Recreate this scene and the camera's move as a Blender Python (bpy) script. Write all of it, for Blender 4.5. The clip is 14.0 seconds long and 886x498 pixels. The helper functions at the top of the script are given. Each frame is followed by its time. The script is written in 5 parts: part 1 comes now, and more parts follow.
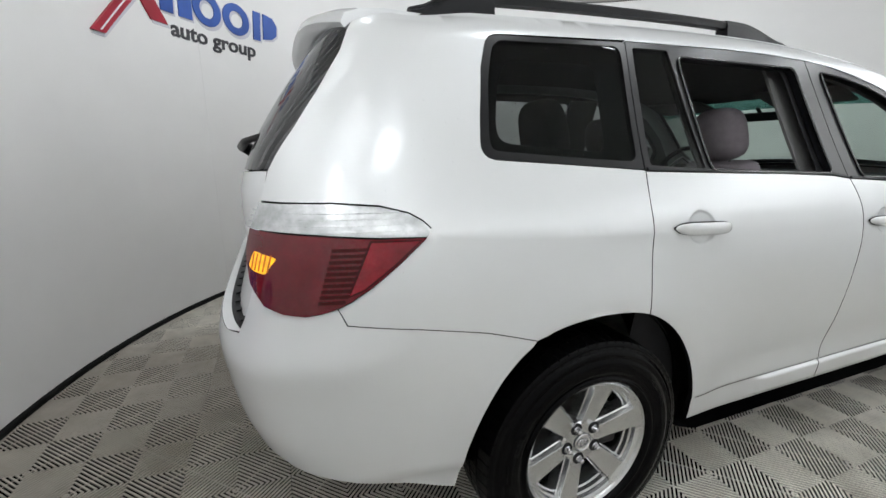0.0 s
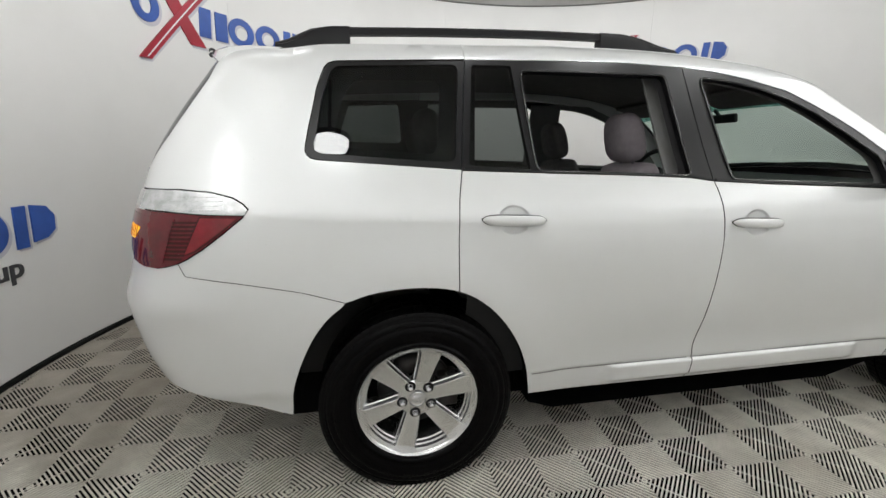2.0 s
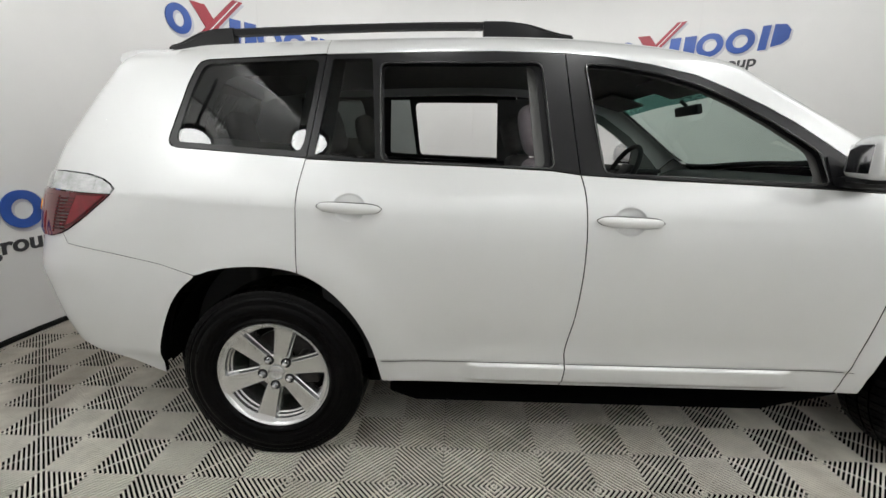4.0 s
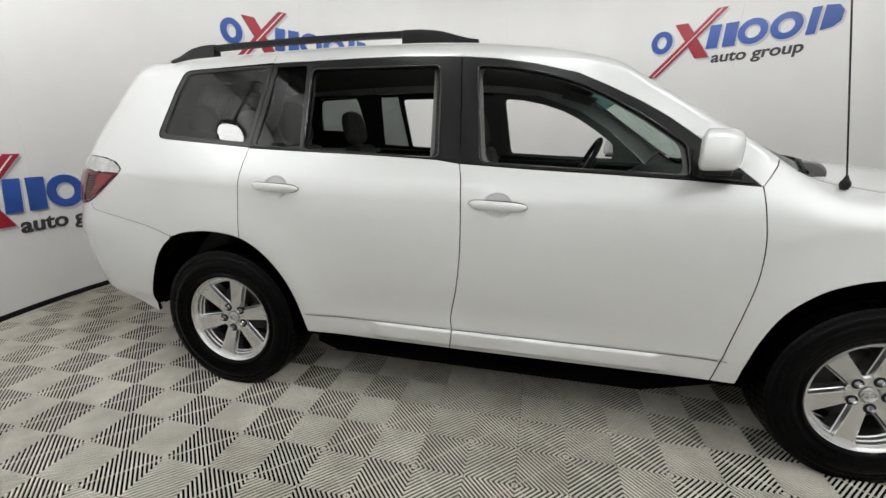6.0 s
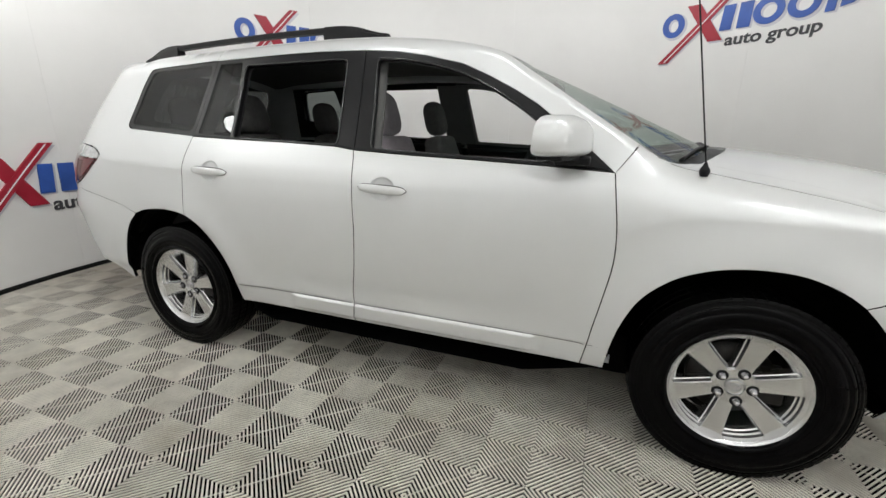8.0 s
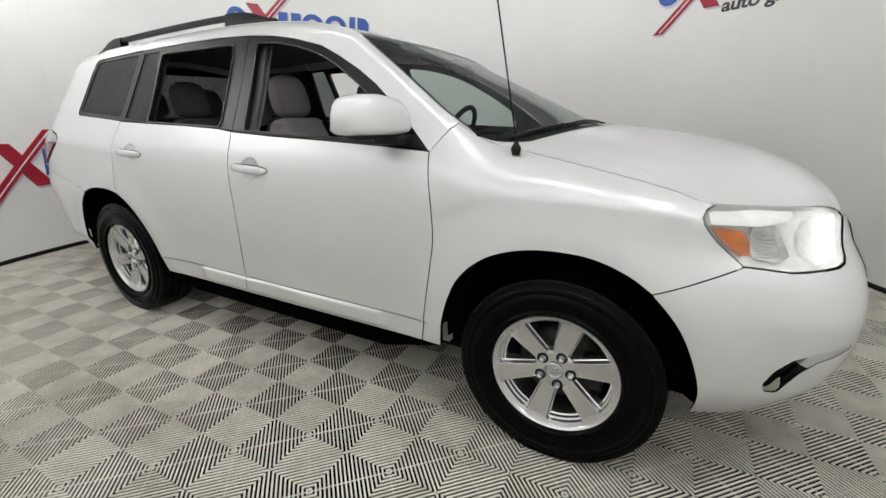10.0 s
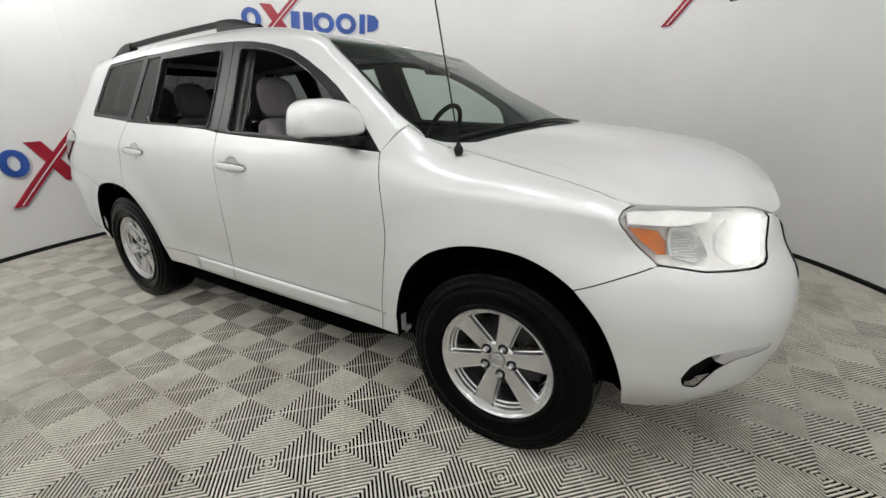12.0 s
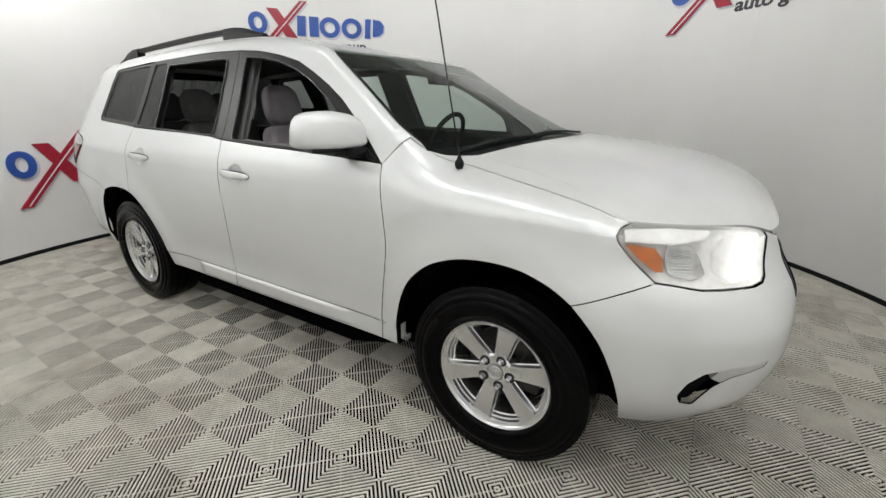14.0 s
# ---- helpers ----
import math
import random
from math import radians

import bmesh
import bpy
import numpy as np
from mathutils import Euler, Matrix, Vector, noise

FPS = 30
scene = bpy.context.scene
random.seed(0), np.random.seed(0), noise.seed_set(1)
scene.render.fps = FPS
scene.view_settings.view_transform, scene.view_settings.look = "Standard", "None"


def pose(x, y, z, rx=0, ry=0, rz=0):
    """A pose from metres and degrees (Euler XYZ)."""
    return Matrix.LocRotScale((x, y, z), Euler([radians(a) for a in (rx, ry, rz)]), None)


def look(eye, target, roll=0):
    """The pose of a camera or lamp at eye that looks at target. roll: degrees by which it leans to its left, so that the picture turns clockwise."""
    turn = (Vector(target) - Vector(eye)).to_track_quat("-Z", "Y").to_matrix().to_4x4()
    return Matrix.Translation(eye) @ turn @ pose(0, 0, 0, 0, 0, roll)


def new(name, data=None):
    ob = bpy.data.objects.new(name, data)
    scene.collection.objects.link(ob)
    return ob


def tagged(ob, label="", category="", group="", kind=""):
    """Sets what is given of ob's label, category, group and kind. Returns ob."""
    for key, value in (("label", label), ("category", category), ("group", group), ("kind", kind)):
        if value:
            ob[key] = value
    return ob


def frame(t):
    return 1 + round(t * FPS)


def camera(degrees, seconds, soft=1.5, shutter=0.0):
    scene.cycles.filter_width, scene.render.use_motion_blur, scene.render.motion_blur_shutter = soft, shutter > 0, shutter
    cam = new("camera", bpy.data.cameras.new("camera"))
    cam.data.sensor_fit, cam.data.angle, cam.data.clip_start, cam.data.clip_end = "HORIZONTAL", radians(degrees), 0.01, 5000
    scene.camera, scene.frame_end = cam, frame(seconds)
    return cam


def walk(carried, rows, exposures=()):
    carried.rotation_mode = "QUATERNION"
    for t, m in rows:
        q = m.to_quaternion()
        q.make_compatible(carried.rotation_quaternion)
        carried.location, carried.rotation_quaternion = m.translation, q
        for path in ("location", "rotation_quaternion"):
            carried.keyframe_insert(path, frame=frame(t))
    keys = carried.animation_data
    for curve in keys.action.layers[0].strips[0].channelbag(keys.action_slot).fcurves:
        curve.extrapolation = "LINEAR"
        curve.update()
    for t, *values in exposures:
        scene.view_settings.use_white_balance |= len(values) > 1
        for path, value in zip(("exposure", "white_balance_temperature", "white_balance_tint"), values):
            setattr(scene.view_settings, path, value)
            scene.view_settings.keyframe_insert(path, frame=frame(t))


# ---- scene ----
cam = camera(93.8, 14.0)
METRES, EYE, TILT, LEAN, TURN = 4.641, 1.2856, 0.0, 0.0, -21.4
ROWS = [
    (0.0, 0.0, 0.0, 0.0, 0.04, -13.6, -0.17),
    (0.5, 0.033, -0.0345, 0.0028, 3.04, -13.68, -0.4),
    (1.0, 0.0755, -0.039, 0.0043, 5.52, -13.56, -0.44),
    (1.5, 0.1351, -0.0349, 0.0037, 7.97, -13.51, -0.34),
    (2.0, 0.1752, -0.0461, 0.0016, 10.8, -13.46, -0.32),
    (2.5, 0.22, -0.0586, 0.0027, 13.92, -13.36, -0.39),
    (3.0, 0.2714, -0.0329, 0.0003, 17.05, -13.26, -0.52),
    (5.5, 0.4865, 0.0208, -0.0067, 31.71, -14.26, -0.88),
    (6.0, 0.5349, 0.0238, -0.0047, 34.3, -14.44, -0.93),
    (6.5, 0.5711, 0.0593, -0.0056, 36.53, -14.68, -0.89),
    (7.0, 0.6022, 0.0851, -0.0045, 38.47, -14.95, -0.8),
    (7.5, 0.637, 0.0867, -0.0066, 40.25, -15.33, -0.72),
    (8.0, 0.6765, 0.0945, -0.0051, 42.01, -15.72, -0.75),
    (8.5, 0.7073, 0.1358, -0.0083, 43.77, -16.24, -0.73),
    (11.0, 0.8606, 0.2444, -0.0031, 51.77, -18.9, 0.87),
    (11.5, 0.8661, 0.253, -0.0013, 52.54, -19.04, 0.9),
    (12.0, 0.8689, 0.2572, 0.0013, 52.91, -18.98, 0.71),
    (12.5, 0.8698, 0.2596, 0.0034, 53.13, -18.88, 0.51),
    (13.0, 0.8702, 0.2604, 0.0053, 53.28, -18.76, 0.33),
    (13.5, 0.8699, 0.2598, 0.0075, 53.41, -18.71, 0.2),
    (14.0, 0.8705, 0.2593, 0.0102, 53.55, -18.73, 0.13),
]
walk(cam, [(t, pose(-0.846, -1.80, EYE, TILT, LEAN, TURN) @ pose(METRES * x, METRES * y, METRES * z, 90 + pitch, roll, yaw)) for t, x, y, z, yaw, pitch, roll in ROWS],
     exposures=[(0.0, 0.0, 6200, 10), (0.6, 0.0, 6380, 10), (1.2, 0.0, 6480, 10), (14.0, 0.0, 6500, 10)])

# ---- world, lights ----
WCX, WCY, WR, WH = 1.45, 0.0, 3.6, 3.17      # round booth: centre, radius, height
world = bpy.data.worlds.new("world")
world.use_nodes = True
world.node_tree.nodes["Background"].inputs[0].default_value = (0.5, 0.5, 0.5, 1)
world.node_tree.nodes["Background"].inputs[1].default_value = 0.02
scene.world = world
scene.view_settings.exposure = 0.0


def area_lamp(name, place, target, shape, size, size_y, power, colour=(0.985, 0.99, 0.975)):
    d = bpy.data.lights.new(name, "AREA")
    d.shape, d.size, d.size_y, d.energy, d.color = shape, size, size_y, power, colour
    ob = new(name, d)
    ob.matrix_world = look(place, target)
    return ob


# unseen oval lamps added on the ceiling along the open side, and two hung lower near the tail
PANEL_PLACES = [(x, -1.36 if x > 1 else -1.24, WH - 0.07, p) for x, p in ((0.55, 4.6), (1.6, 7.5), (2.65, 8.5), (3.75, 9.5))]
for px, py, pz, power in PANEL_PLACES:
    area_lamp("added_oval_lamp", (px, py, pz - 0.012), (px, py - 0.05, pz - 1), "ELLIPSE", 0.42, 0.20, power)
DISC_PLACES = [(-1.30, -1.82, 2.60), (-0.40, -1.82, 2.60)]
for px, py, pz in DISC_PLACES:
    area_lamp("disc_lamp", (px, py, pz), (px, py + 0.001, pz - 1), "ELLIPSE", 0.27, 0.11, 2.3)
# unseen fill lamps added all round, turned to the wall to brighten it
WALL_FILLS = [(WCX + r * math.cos(radians(a)), WCY + r * math.sin(radians(a)), WH - 0.07, a, p, dip) for r, dip, lamps in
           ((2.2, 0.50, ((33, 8.8), (62, 9.5), (90, 9.7), (118, 9.7), (147, 9.4), (176, 8.8))),
            (2.9, 0.48, ((-12, 14.5), (-38, 29), (-64, 20.5), (-90, 20), (-116, 16), (-142, 27), (-168, 15.5)))) for a, p in lamps]
for px, py, pz, a, power, dip in WALL_FILLS:
    area_lamp("wall_fill_lamp", (px, py, pz - 0.012), (px + math.cos(radians(a)), py + math.sin(radians(a)), pz - dip), "RECTANGLE", 0.62, 0.30, power)


# ---- materials ----
def mat(name, colour=(0.8, 0.8, 0.8), rough=0.5, metal=0.0, coat=0.0, spec=0.5, vary=0.0, scale=6.0, bump=0.0, bscale=200.0,
        rvary=0.0, trans=0.0, alpha=1.0, emit=None, coat_rough=0.05, ior=1.45, objvary=0.0, fixed=False, dirt=0.0):
    m = bpy.data.materials.new(name)
    m.use_nodes = True
    nt = m.node_tree
    b = nt.nodes["Principled BSDF"]
    b.inputs["Base Color"].default_value = (*colour, 1)
    b.inputs["Roughness"].default_value = rough
    b.inputs["Metallic"].default_value = metal
    b.inputs["Coat Weight"].default_value = coat
    b.inputs["Coat Roughness"].default_value = coat_rough
    b.inputs["Specular IOR Level"].default_value = spec
    b.inputs["Transmission Weight"].default_value = trans
    b.inputs["IOR"].default_value = ior
    b.inputs["Alpha"].default_value = alpha
    if emit:
        b.inputs["Emission Color"].default_value = (*emit[:3], 1)
        b.inputs["Emission Strength"].default_value = emit[3]
    tc = nt.nodes.new("ShaderNodeTexCoord")
    where = nt.nodes.new("ShaderNodeNewGeometry").outputs["Position"] if fixed else tc.outputs["Object"]
    if vary > 0 or rvary > 0 or objvary > 0:
        n = nt.nodes.new("ShaderNodeTexNoise")
        n.inputs["Scale"].default_value, n.inputs["Detail"].default_value, n.inputs["Roughness"].default_value = scale, 6, 0.6
        nt.links.new(where, n.inputs["Vector"])
        if vary > 0 or objvary > 0:
            r = nt.nodes.new("ShaderNodeMapRange")
            r.inputs["From Min"].default_value, r.inputs["From Max"].default_value = 0.3, 0.7
            r.inputs["To Min"].default_value, r.inputs["To Max"].default_value = 1 - vary, 1 + vary
            nt.links.new(n.outputs["Fac"], r.inputs["Value"])
            val = r.outputs["Result"]
            if objvary > 0:
                oi = nt.nodes.new("ShaderNodeObjectInfo")
                r2 = nt.nodes.new("ShaderNodeMapRange")
                r2.inputs["To Min"].default_value, r2.inputs["To Max"].default_value = 1 - objvary, 1 + objvary
                nt.links.new(oi.outputs["Random"], r2.inputs["Value"])
                mu = nt.nodes.new("ShaderNodeMath")
                mu.operation = "MULTIPLY"
                nt.links.new(val, mu.inputs[0])
                nt.links.new(r2.outputs["Result"], mu.inputs[1])
                val = mu.outputs[0]
            v = nt.nodes.new("ShaderNodeVectorMath")
            v.operation = "SCALE"
            v.inputs[0].default_value = colour
            nt.links.new(val, v.inputs["Scale"])
            col = v.outputs["Vector"]
            if dirt > 0:
                # brown grime in loose patches
                d1 = nt.nodes.new("ShaderNodeTexNoise")
                d1.inputs["Scale"].default_value, d1.inputs["Detail"].default_value, d1.inputs["Roughness"].default_value = 1.7, 8, 0.68
                nt.links.new(where, d1.inputs["Vector"])
                d2 = nt.nodes.new("ShaderNodeMapRange")
                d2.inputs["From Min"].default_value, d2.inputs["From Max"].default_value, d2.inputs["To Max"].default_value = 0.50, 0.72, dirt
                nt.links.new(d1.outputs["Fac"], d2.inputs["Value"])
                mx = nt.nodes.new("ShaderNodeMix")
                mx.data_type = "RGBA"
                mx.inputs["B"].default_value = (colour[0] * 0.42, colour[1] * 0.36, colour[2] * 0.30, 1)
                nt.links.new(d2.outputs["Result"], mx.inputs["Factor"])
                nt.links.new(col, mx.inputs["A"])
                col = mx.outputs["Result"]
            nt.links.new(col, b.inputs["Base Color"])
        if rvary > 0:
            r3 = nt.nodes.new("ShaderNodeMapRange")
            r3.inputs["From Min"].default_value, r3.inputs["From Max"].default_value = 0.3, 0.7
            r3.inputs["To Min"].default_value, r3.inputs["To Max"].default_value = max(0, rough - rvary), min(1, rough + rvary)
            nt.links.new(n.outputs["Fac"], r3.inputs["Value"])
            nt.links.new(r3.outputs["Result"], b.inputs["Roughness"])
    if bump > 0:
        n2 = nt.nodes.new("ShaderNodeTexNoise")
        n2.inputs["Scale"].default_value, n2.inputs["Detail"].default_value = bscale, 3
        nt.links.new(tc.outputs["Object"], n2.inputs["Vector"])
        bp = nt.nodes.new("ShaderNodeBump")
        bp.inputs["Strength"].default_value, bp.inputs["Distance"].default_value = bump, 0.002
        nt.links.new(n2.outputs["Fac"], bp.inputs["Height"])
        nt.links.new(bp.outputs["Normal"], b.inputs["Normal"])
    return m


def glass_mat(name, tint, rough=0.0, gloss=1.0, streaks=0.0, grain=(2, 120, 5)):
    """A thin pane: what shows through is tinted, and the surface mirrors more at a slant."""
    m = bpy.data.materials.new(name)
    m.use_nodes = True
    nt = m.node_tree
    nt.nodes.remove(nt.nodes["Principled BSDF"])
    out = nt.nodes["Material Output"]
    t = nt.nodes.new("ShaderNodeBsdfTransparent")
    t.inputs[0].default_value = (*tint, 1)
    g = nt.nodes.new("ShaderNodeBsdfGlossy")
    g.inputs["Roughness"].default_value = rough
    f = nt.nodes.new("ShaderNodeLayerWeight")
    pw = nt.nodes.new("ShaderNodeMath")
    pw.operation = "POWER"
    pw.inputs[1].default_value = 5.0
    ma = nt.nodes.new("ShaderNodeMath")
    ma.operation = "MULTIPLY_ADD"
    ma.inputs[1].default_value, ma.inputs[2].default_value = 0.9 * gloss, 0.055 * gloss
    mx = nt.nodes.new("ShaderNodeMixShader")
    nt.links.new(f.outputs["Facing"], pw.inputs[0])
    nt.links.new(pw.outputs[0], ma.inputs[0])
    nt.links.new(ma.outputs[0], mx.inputs[0])
    nt.links.new(t.outputs[0], mx.inputs[1])
    nt.links.new(g.outputs[0], mx.inputs[2])
    last = mx.outputs[0]
    if streaks > 0:
        tc = nt.nodes.new("ShaderNodeTexCoord")
        mp = nt.nodes.new("ShaderNodeMapping")
        mp.inputs["Scale"].default_value = grain
        ns = nt.nodes.new("ShaderNodeTexNoise")
        ns.inputs["Scale"].default_value, ns.inputs["Detail"].default_value = 1.0, 5
        mr = nt.nodes.new("ShaderNodeMapRange")
        mr.inputs["From Min"].default_value, mr.inputs["From Max"].default_value, mr.inputs["To Max"].default_value = 0.45, 0.7, streaks
        df = nt.nodes.new("ShaderNodeBsdfDiffuse")
        df.inputs[0].default_value = (0.45, 0.45, 0.46, 1)
        m2 = nt.nodes.new("ShaderNodeMixShader")
        nt.links.new(tc.outputs["Object"], mp.inputs["Vector"])
        nt.links.new(mp.outputs["Vector"], ns.inputs["Vector"])
        nt.links.new(ns.outputs["Fac"], mr.inputs["Value"])
        nt.links.new(mr.outputs["Result"], m2.inputs[0])
        nt.links.new(last, m2.inputs[1])
        nt.links.new(df.outputs[0], m2.inputs[2])
        last = m2.outputs[0]
    nt.links.new(last, out.inputs["Surface"])
    return m


PAINT = mat("pearl_white_paint", (0.70, 0.705, 0.70), 0.36, 0.14, 1.0, 0.9, 0.02, 2.5, coat_rough=0.15)
PAINT.node_tree.nodes["Principled BSDF"].inputs["Specular Tint"].default_value = (0.78, 0.88, 1.0, 1)   # blue pearl
PAINT.node_tree.nodes["Principled BSDF"].inputs["Coat IOR"].default_value = 1.5
BLACK = mat("black_trim", (0.008, 0.008, 0.009), 0.42, spec=0.25, vary=0.15, scale=8, bump=0.15, bscale=400)
GLOSSBLACK = mat("satin_black_frame", (0.006, 0.006, 0.007), 0.30, spec=0.4, vary=0.1, scale=9)
RUNRUBBER = mat("glossy_window_rubber", (0.012, 0.012, 0.013), 0.15, spec=0.9)
DARK = mat("dark_cavity", (0.004, 0.004, 0.004), 0.9, spec=0.04, vary=0.3, scale=12)
RUBBER = mat("tyre_rubber", (0.0015, 0.0015, 0.0017), 0.06, spec=0.10, vary=0.25, scale=14, rvary=0.05, bump=0.15, bscale=8)
TREAD = mat("tyre_tread", (0.003, 0.003, 0.003), 0.2, spec=0.16, vary=0.3, scale=20)
ALLOY = mat("silver_alloy", (0.70, 0.705, 0.71), 0.26, 0.95, coat=0.5, vary=0.05, scale=10)
STRIPMETAL = mat("brushed_silver_trim", (0.55, 0.55, 0.56), 0.4, 0.5, vary=0.08, scale=15)
CHROME = mat("chrome", (0.62, 0.62, 0.64), 0.12, 1.0)
DISCMETAL = mat("brake_metal", (0.035, 0.033, 0.032), 0.45, 0.8, vary=0.3, scale=20)
PRIVACY = glass_mat("privacy_glass", (0.20, 0.22, 0.212), 0.0, 0.62)
CLEARGLASS = glass_mat("green_tinted_glass", (0.55, 0.66, 0.61), 0.0, 0.8)
SHADEBAND = glass_mat("glass_shade_band", (0.16, 0.34, 0.32))
REARGLASS = glass_mat("rear_privacy_glass", (0.08, 0.085, 0.083), 0.06, 1.0, 0.26)
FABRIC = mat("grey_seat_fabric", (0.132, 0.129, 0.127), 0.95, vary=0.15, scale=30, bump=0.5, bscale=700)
# lit copy of the seat fabric: brightness of the near seat is in the colour
FABRICLIT = mat("lit_grey_seat_fabric", (0.34, 0.305, 0.33), 0.95, vary=0.1, scale=30, bump=0.5, bscale=700)
TRIMGREY = mat("grey_interior_plastic", (0.15, 0.15, 0.147), 0.6, vary=0.06, scale=10, bump=0.2, bscale=500)
TRIMDARK = mat("charcoal_interior_plastic", (0.026, 0.026, 0.027), 0.6, spec=0.25, vary=0.1, scale=10, bump=0.2, bscale=500)
LINER = mat("grey_headliner", (0.15, 0.147, 0.14), 0.95, vary=0.08, scale=20)
WALLMAT = mat("white_wall_vinyl", (0.76, 0.755, 0.745), 0.55, vary=0.035, scale=1.1, bump=0.05, bscale=60)
NEAR_WALL = mat("unseen_near_wall_grey", (0.72, 0.72, 0.715), 0.85, vary=0.05, scale=3)
CEILMAT = mat("grey_ceiling_paint", (0.60, 0.60, 0.59), 0.8, vary=0.03, scale=2)
SKIRT = mat("black_rubber_skirting", (0.010, 0.010, 0.010), 0.6, spec=0.15, vary=0.2, scale=20)
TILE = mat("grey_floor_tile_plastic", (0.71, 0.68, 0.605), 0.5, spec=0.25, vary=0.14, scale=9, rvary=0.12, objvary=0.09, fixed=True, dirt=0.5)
GROUND = mat("dark_subfloor", (0.006, 0.0055, 0.005), 0.95, spec=0.05, vary=0.3, scale=9)
BLUE = mat("blue_sign_vinyl", (0.025, 0.085, 0.36), 0.35, vary=0.25, scale=3)
RED = mat("dark_red_sign_vinyl", (0.33, 0.012, 0.03), 0.35, vary=0.15, scale=4)
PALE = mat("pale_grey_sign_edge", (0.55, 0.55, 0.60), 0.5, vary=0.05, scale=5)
SIGNWHITE = mat("white_sign_stripe", (0.8, 0.8, 0.8), 0.5)
SIGNGREY = mat("dark_grey_sign_vinyl", (0.045, 0.045, 0.05), 0.4, vary=0.1, scale=5)
LENSRED = mat("red_lamp_lens", (0.18, 0.0015, 0.008), 0.08, spec=0.25, coat=1.0, vary=0.25, scale=14)
LENSDARKRED = mat("dark_red_lamp_lens", (0.105, 0.0008, 0.006), 0.08, spec=0.25, coat=1.0, vary=0.2, scale=14)
LENSDEEP = mat("shaded_red_lens", (0.05, 0.0005, 0.002), 0.1, spec=0.3)
LENSCLEAR = mat("clear_lamp_lens", (0.58, 0.59, 0.60), 0.16, 0.5, coat=1.0, vary=0.28, scale=26, bump=0.35, bscale=40)
AMBER = mat("amber_lamp_lens", (0.62, 0.15, 0.004), 0.2, coat=1.0, vary=0.25, scale=40)
AMBERLIT = mat("lit_amber_bulb", (0.7, 0.36, 0.01), 0.3, vary=0.6, scale=60, emit=(1.0, 0.50, 0.015, 0.65))
REFLECTOR = mat("headlamp_reflector", (0.92, 0.92, 0.91), 0.3, 0.05, vary=0.08, scale=30)
BOWL = mat("silver_lamp_bowl", (0.74, 0.74, 0.75), 0.12, 0.9, vary=0.3, scale=18, bump=0.8, bscale=24)
HAZED = glass_mat("hazed_headlamp_lens", (0.95, 0.95, 0.94), 0.06, 1.0, 0.10, (9, 9, 9))
LAMPON = mat("headlamp_bulb_glow", (0.75, 0.75, 0.74), 0.3, vary=0.15, scale=25, emit=(1.0, 0.99, 0.97, 1.0))


def fade_out(m, centre, reach, strength):
    """The lamp's own light, strongest at its bulb and fading towards the rim of the bowl (alike on both sides)."""
    nt = m.node_tree
    tc, ab = nt.nodes.new("ShaderNodeTexCoord"), nt.nodes.new("ShaderNodeVectorMath")
    ab.operation = "ABSOLUTE"
    ds = nt.nodes.new("ShaderNodeVectorMath")
    ds.operation = "DISTANCE"
    ds.inputs[1].default_value = centre
    mr = nt.nodes.new("ShaderNodeMapRange")
    mr.interpolation_type = "SMOOTHSTEP"
    mr.inputs["From Min"].default_value, mr.inputs["From Max"].default_value = 0.25 * reach, reach
    mr.inputs["To Min"].default_value, mr.inputs["To Max"].default_value = strength, 0.0
    nt.links.new(tc.outputs["Object"], ab.inputs[0])
    nt.links.new(ab.outputs["Vector"], ds.inputs[0])
    nt.links.new(ds.outputs["Value"], mr.inputs["Value"])
    nt.links.new(mr.outputs["Result"], nt.nodes["Principled BSDF"].inputs["Emission Strength"])


def brown_patch(m, centre, reach, strength):
    """Darker brown round one place, with a ragged rim."""
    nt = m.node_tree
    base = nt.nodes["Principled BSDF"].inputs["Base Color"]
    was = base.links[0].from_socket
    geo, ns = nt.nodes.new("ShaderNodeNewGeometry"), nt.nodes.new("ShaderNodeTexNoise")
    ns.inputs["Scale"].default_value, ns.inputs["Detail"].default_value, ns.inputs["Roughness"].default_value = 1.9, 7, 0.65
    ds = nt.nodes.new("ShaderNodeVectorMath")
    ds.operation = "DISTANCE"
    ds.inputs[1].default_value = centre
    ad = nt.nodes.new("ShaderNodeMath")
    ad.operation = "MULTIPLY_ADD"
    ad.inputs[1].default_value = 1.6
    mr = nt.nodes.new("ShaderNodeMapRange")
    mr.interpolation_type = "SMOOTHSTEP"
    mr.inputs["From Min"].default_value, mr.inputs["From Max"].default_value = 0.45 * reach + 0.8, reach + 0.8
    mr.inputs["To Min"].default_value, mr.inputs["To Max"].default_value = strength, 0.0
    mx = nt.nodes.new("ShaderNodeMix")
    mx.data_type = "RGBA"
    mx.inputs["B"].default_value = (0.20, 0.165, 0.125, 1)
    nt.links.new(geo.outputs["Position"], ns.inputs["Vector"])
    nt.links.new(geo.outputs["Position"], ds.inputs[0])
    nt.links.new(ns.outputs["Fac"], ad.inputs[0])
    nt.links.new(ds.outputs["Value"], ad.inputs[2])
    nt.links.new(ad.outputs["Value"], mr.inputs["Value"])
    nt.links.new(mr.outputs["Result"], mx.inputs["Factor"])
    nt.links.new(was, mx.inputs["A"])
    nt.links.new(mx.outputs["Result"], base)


# floor tiles turn darker and browner behind the car
brown_patch(TILE, (-1.55, 0.35, 0.0), 1.35, 0.55)
fade_out(LAMPON, (3.53, 0.64, 0.885), 0.19, 0.8)
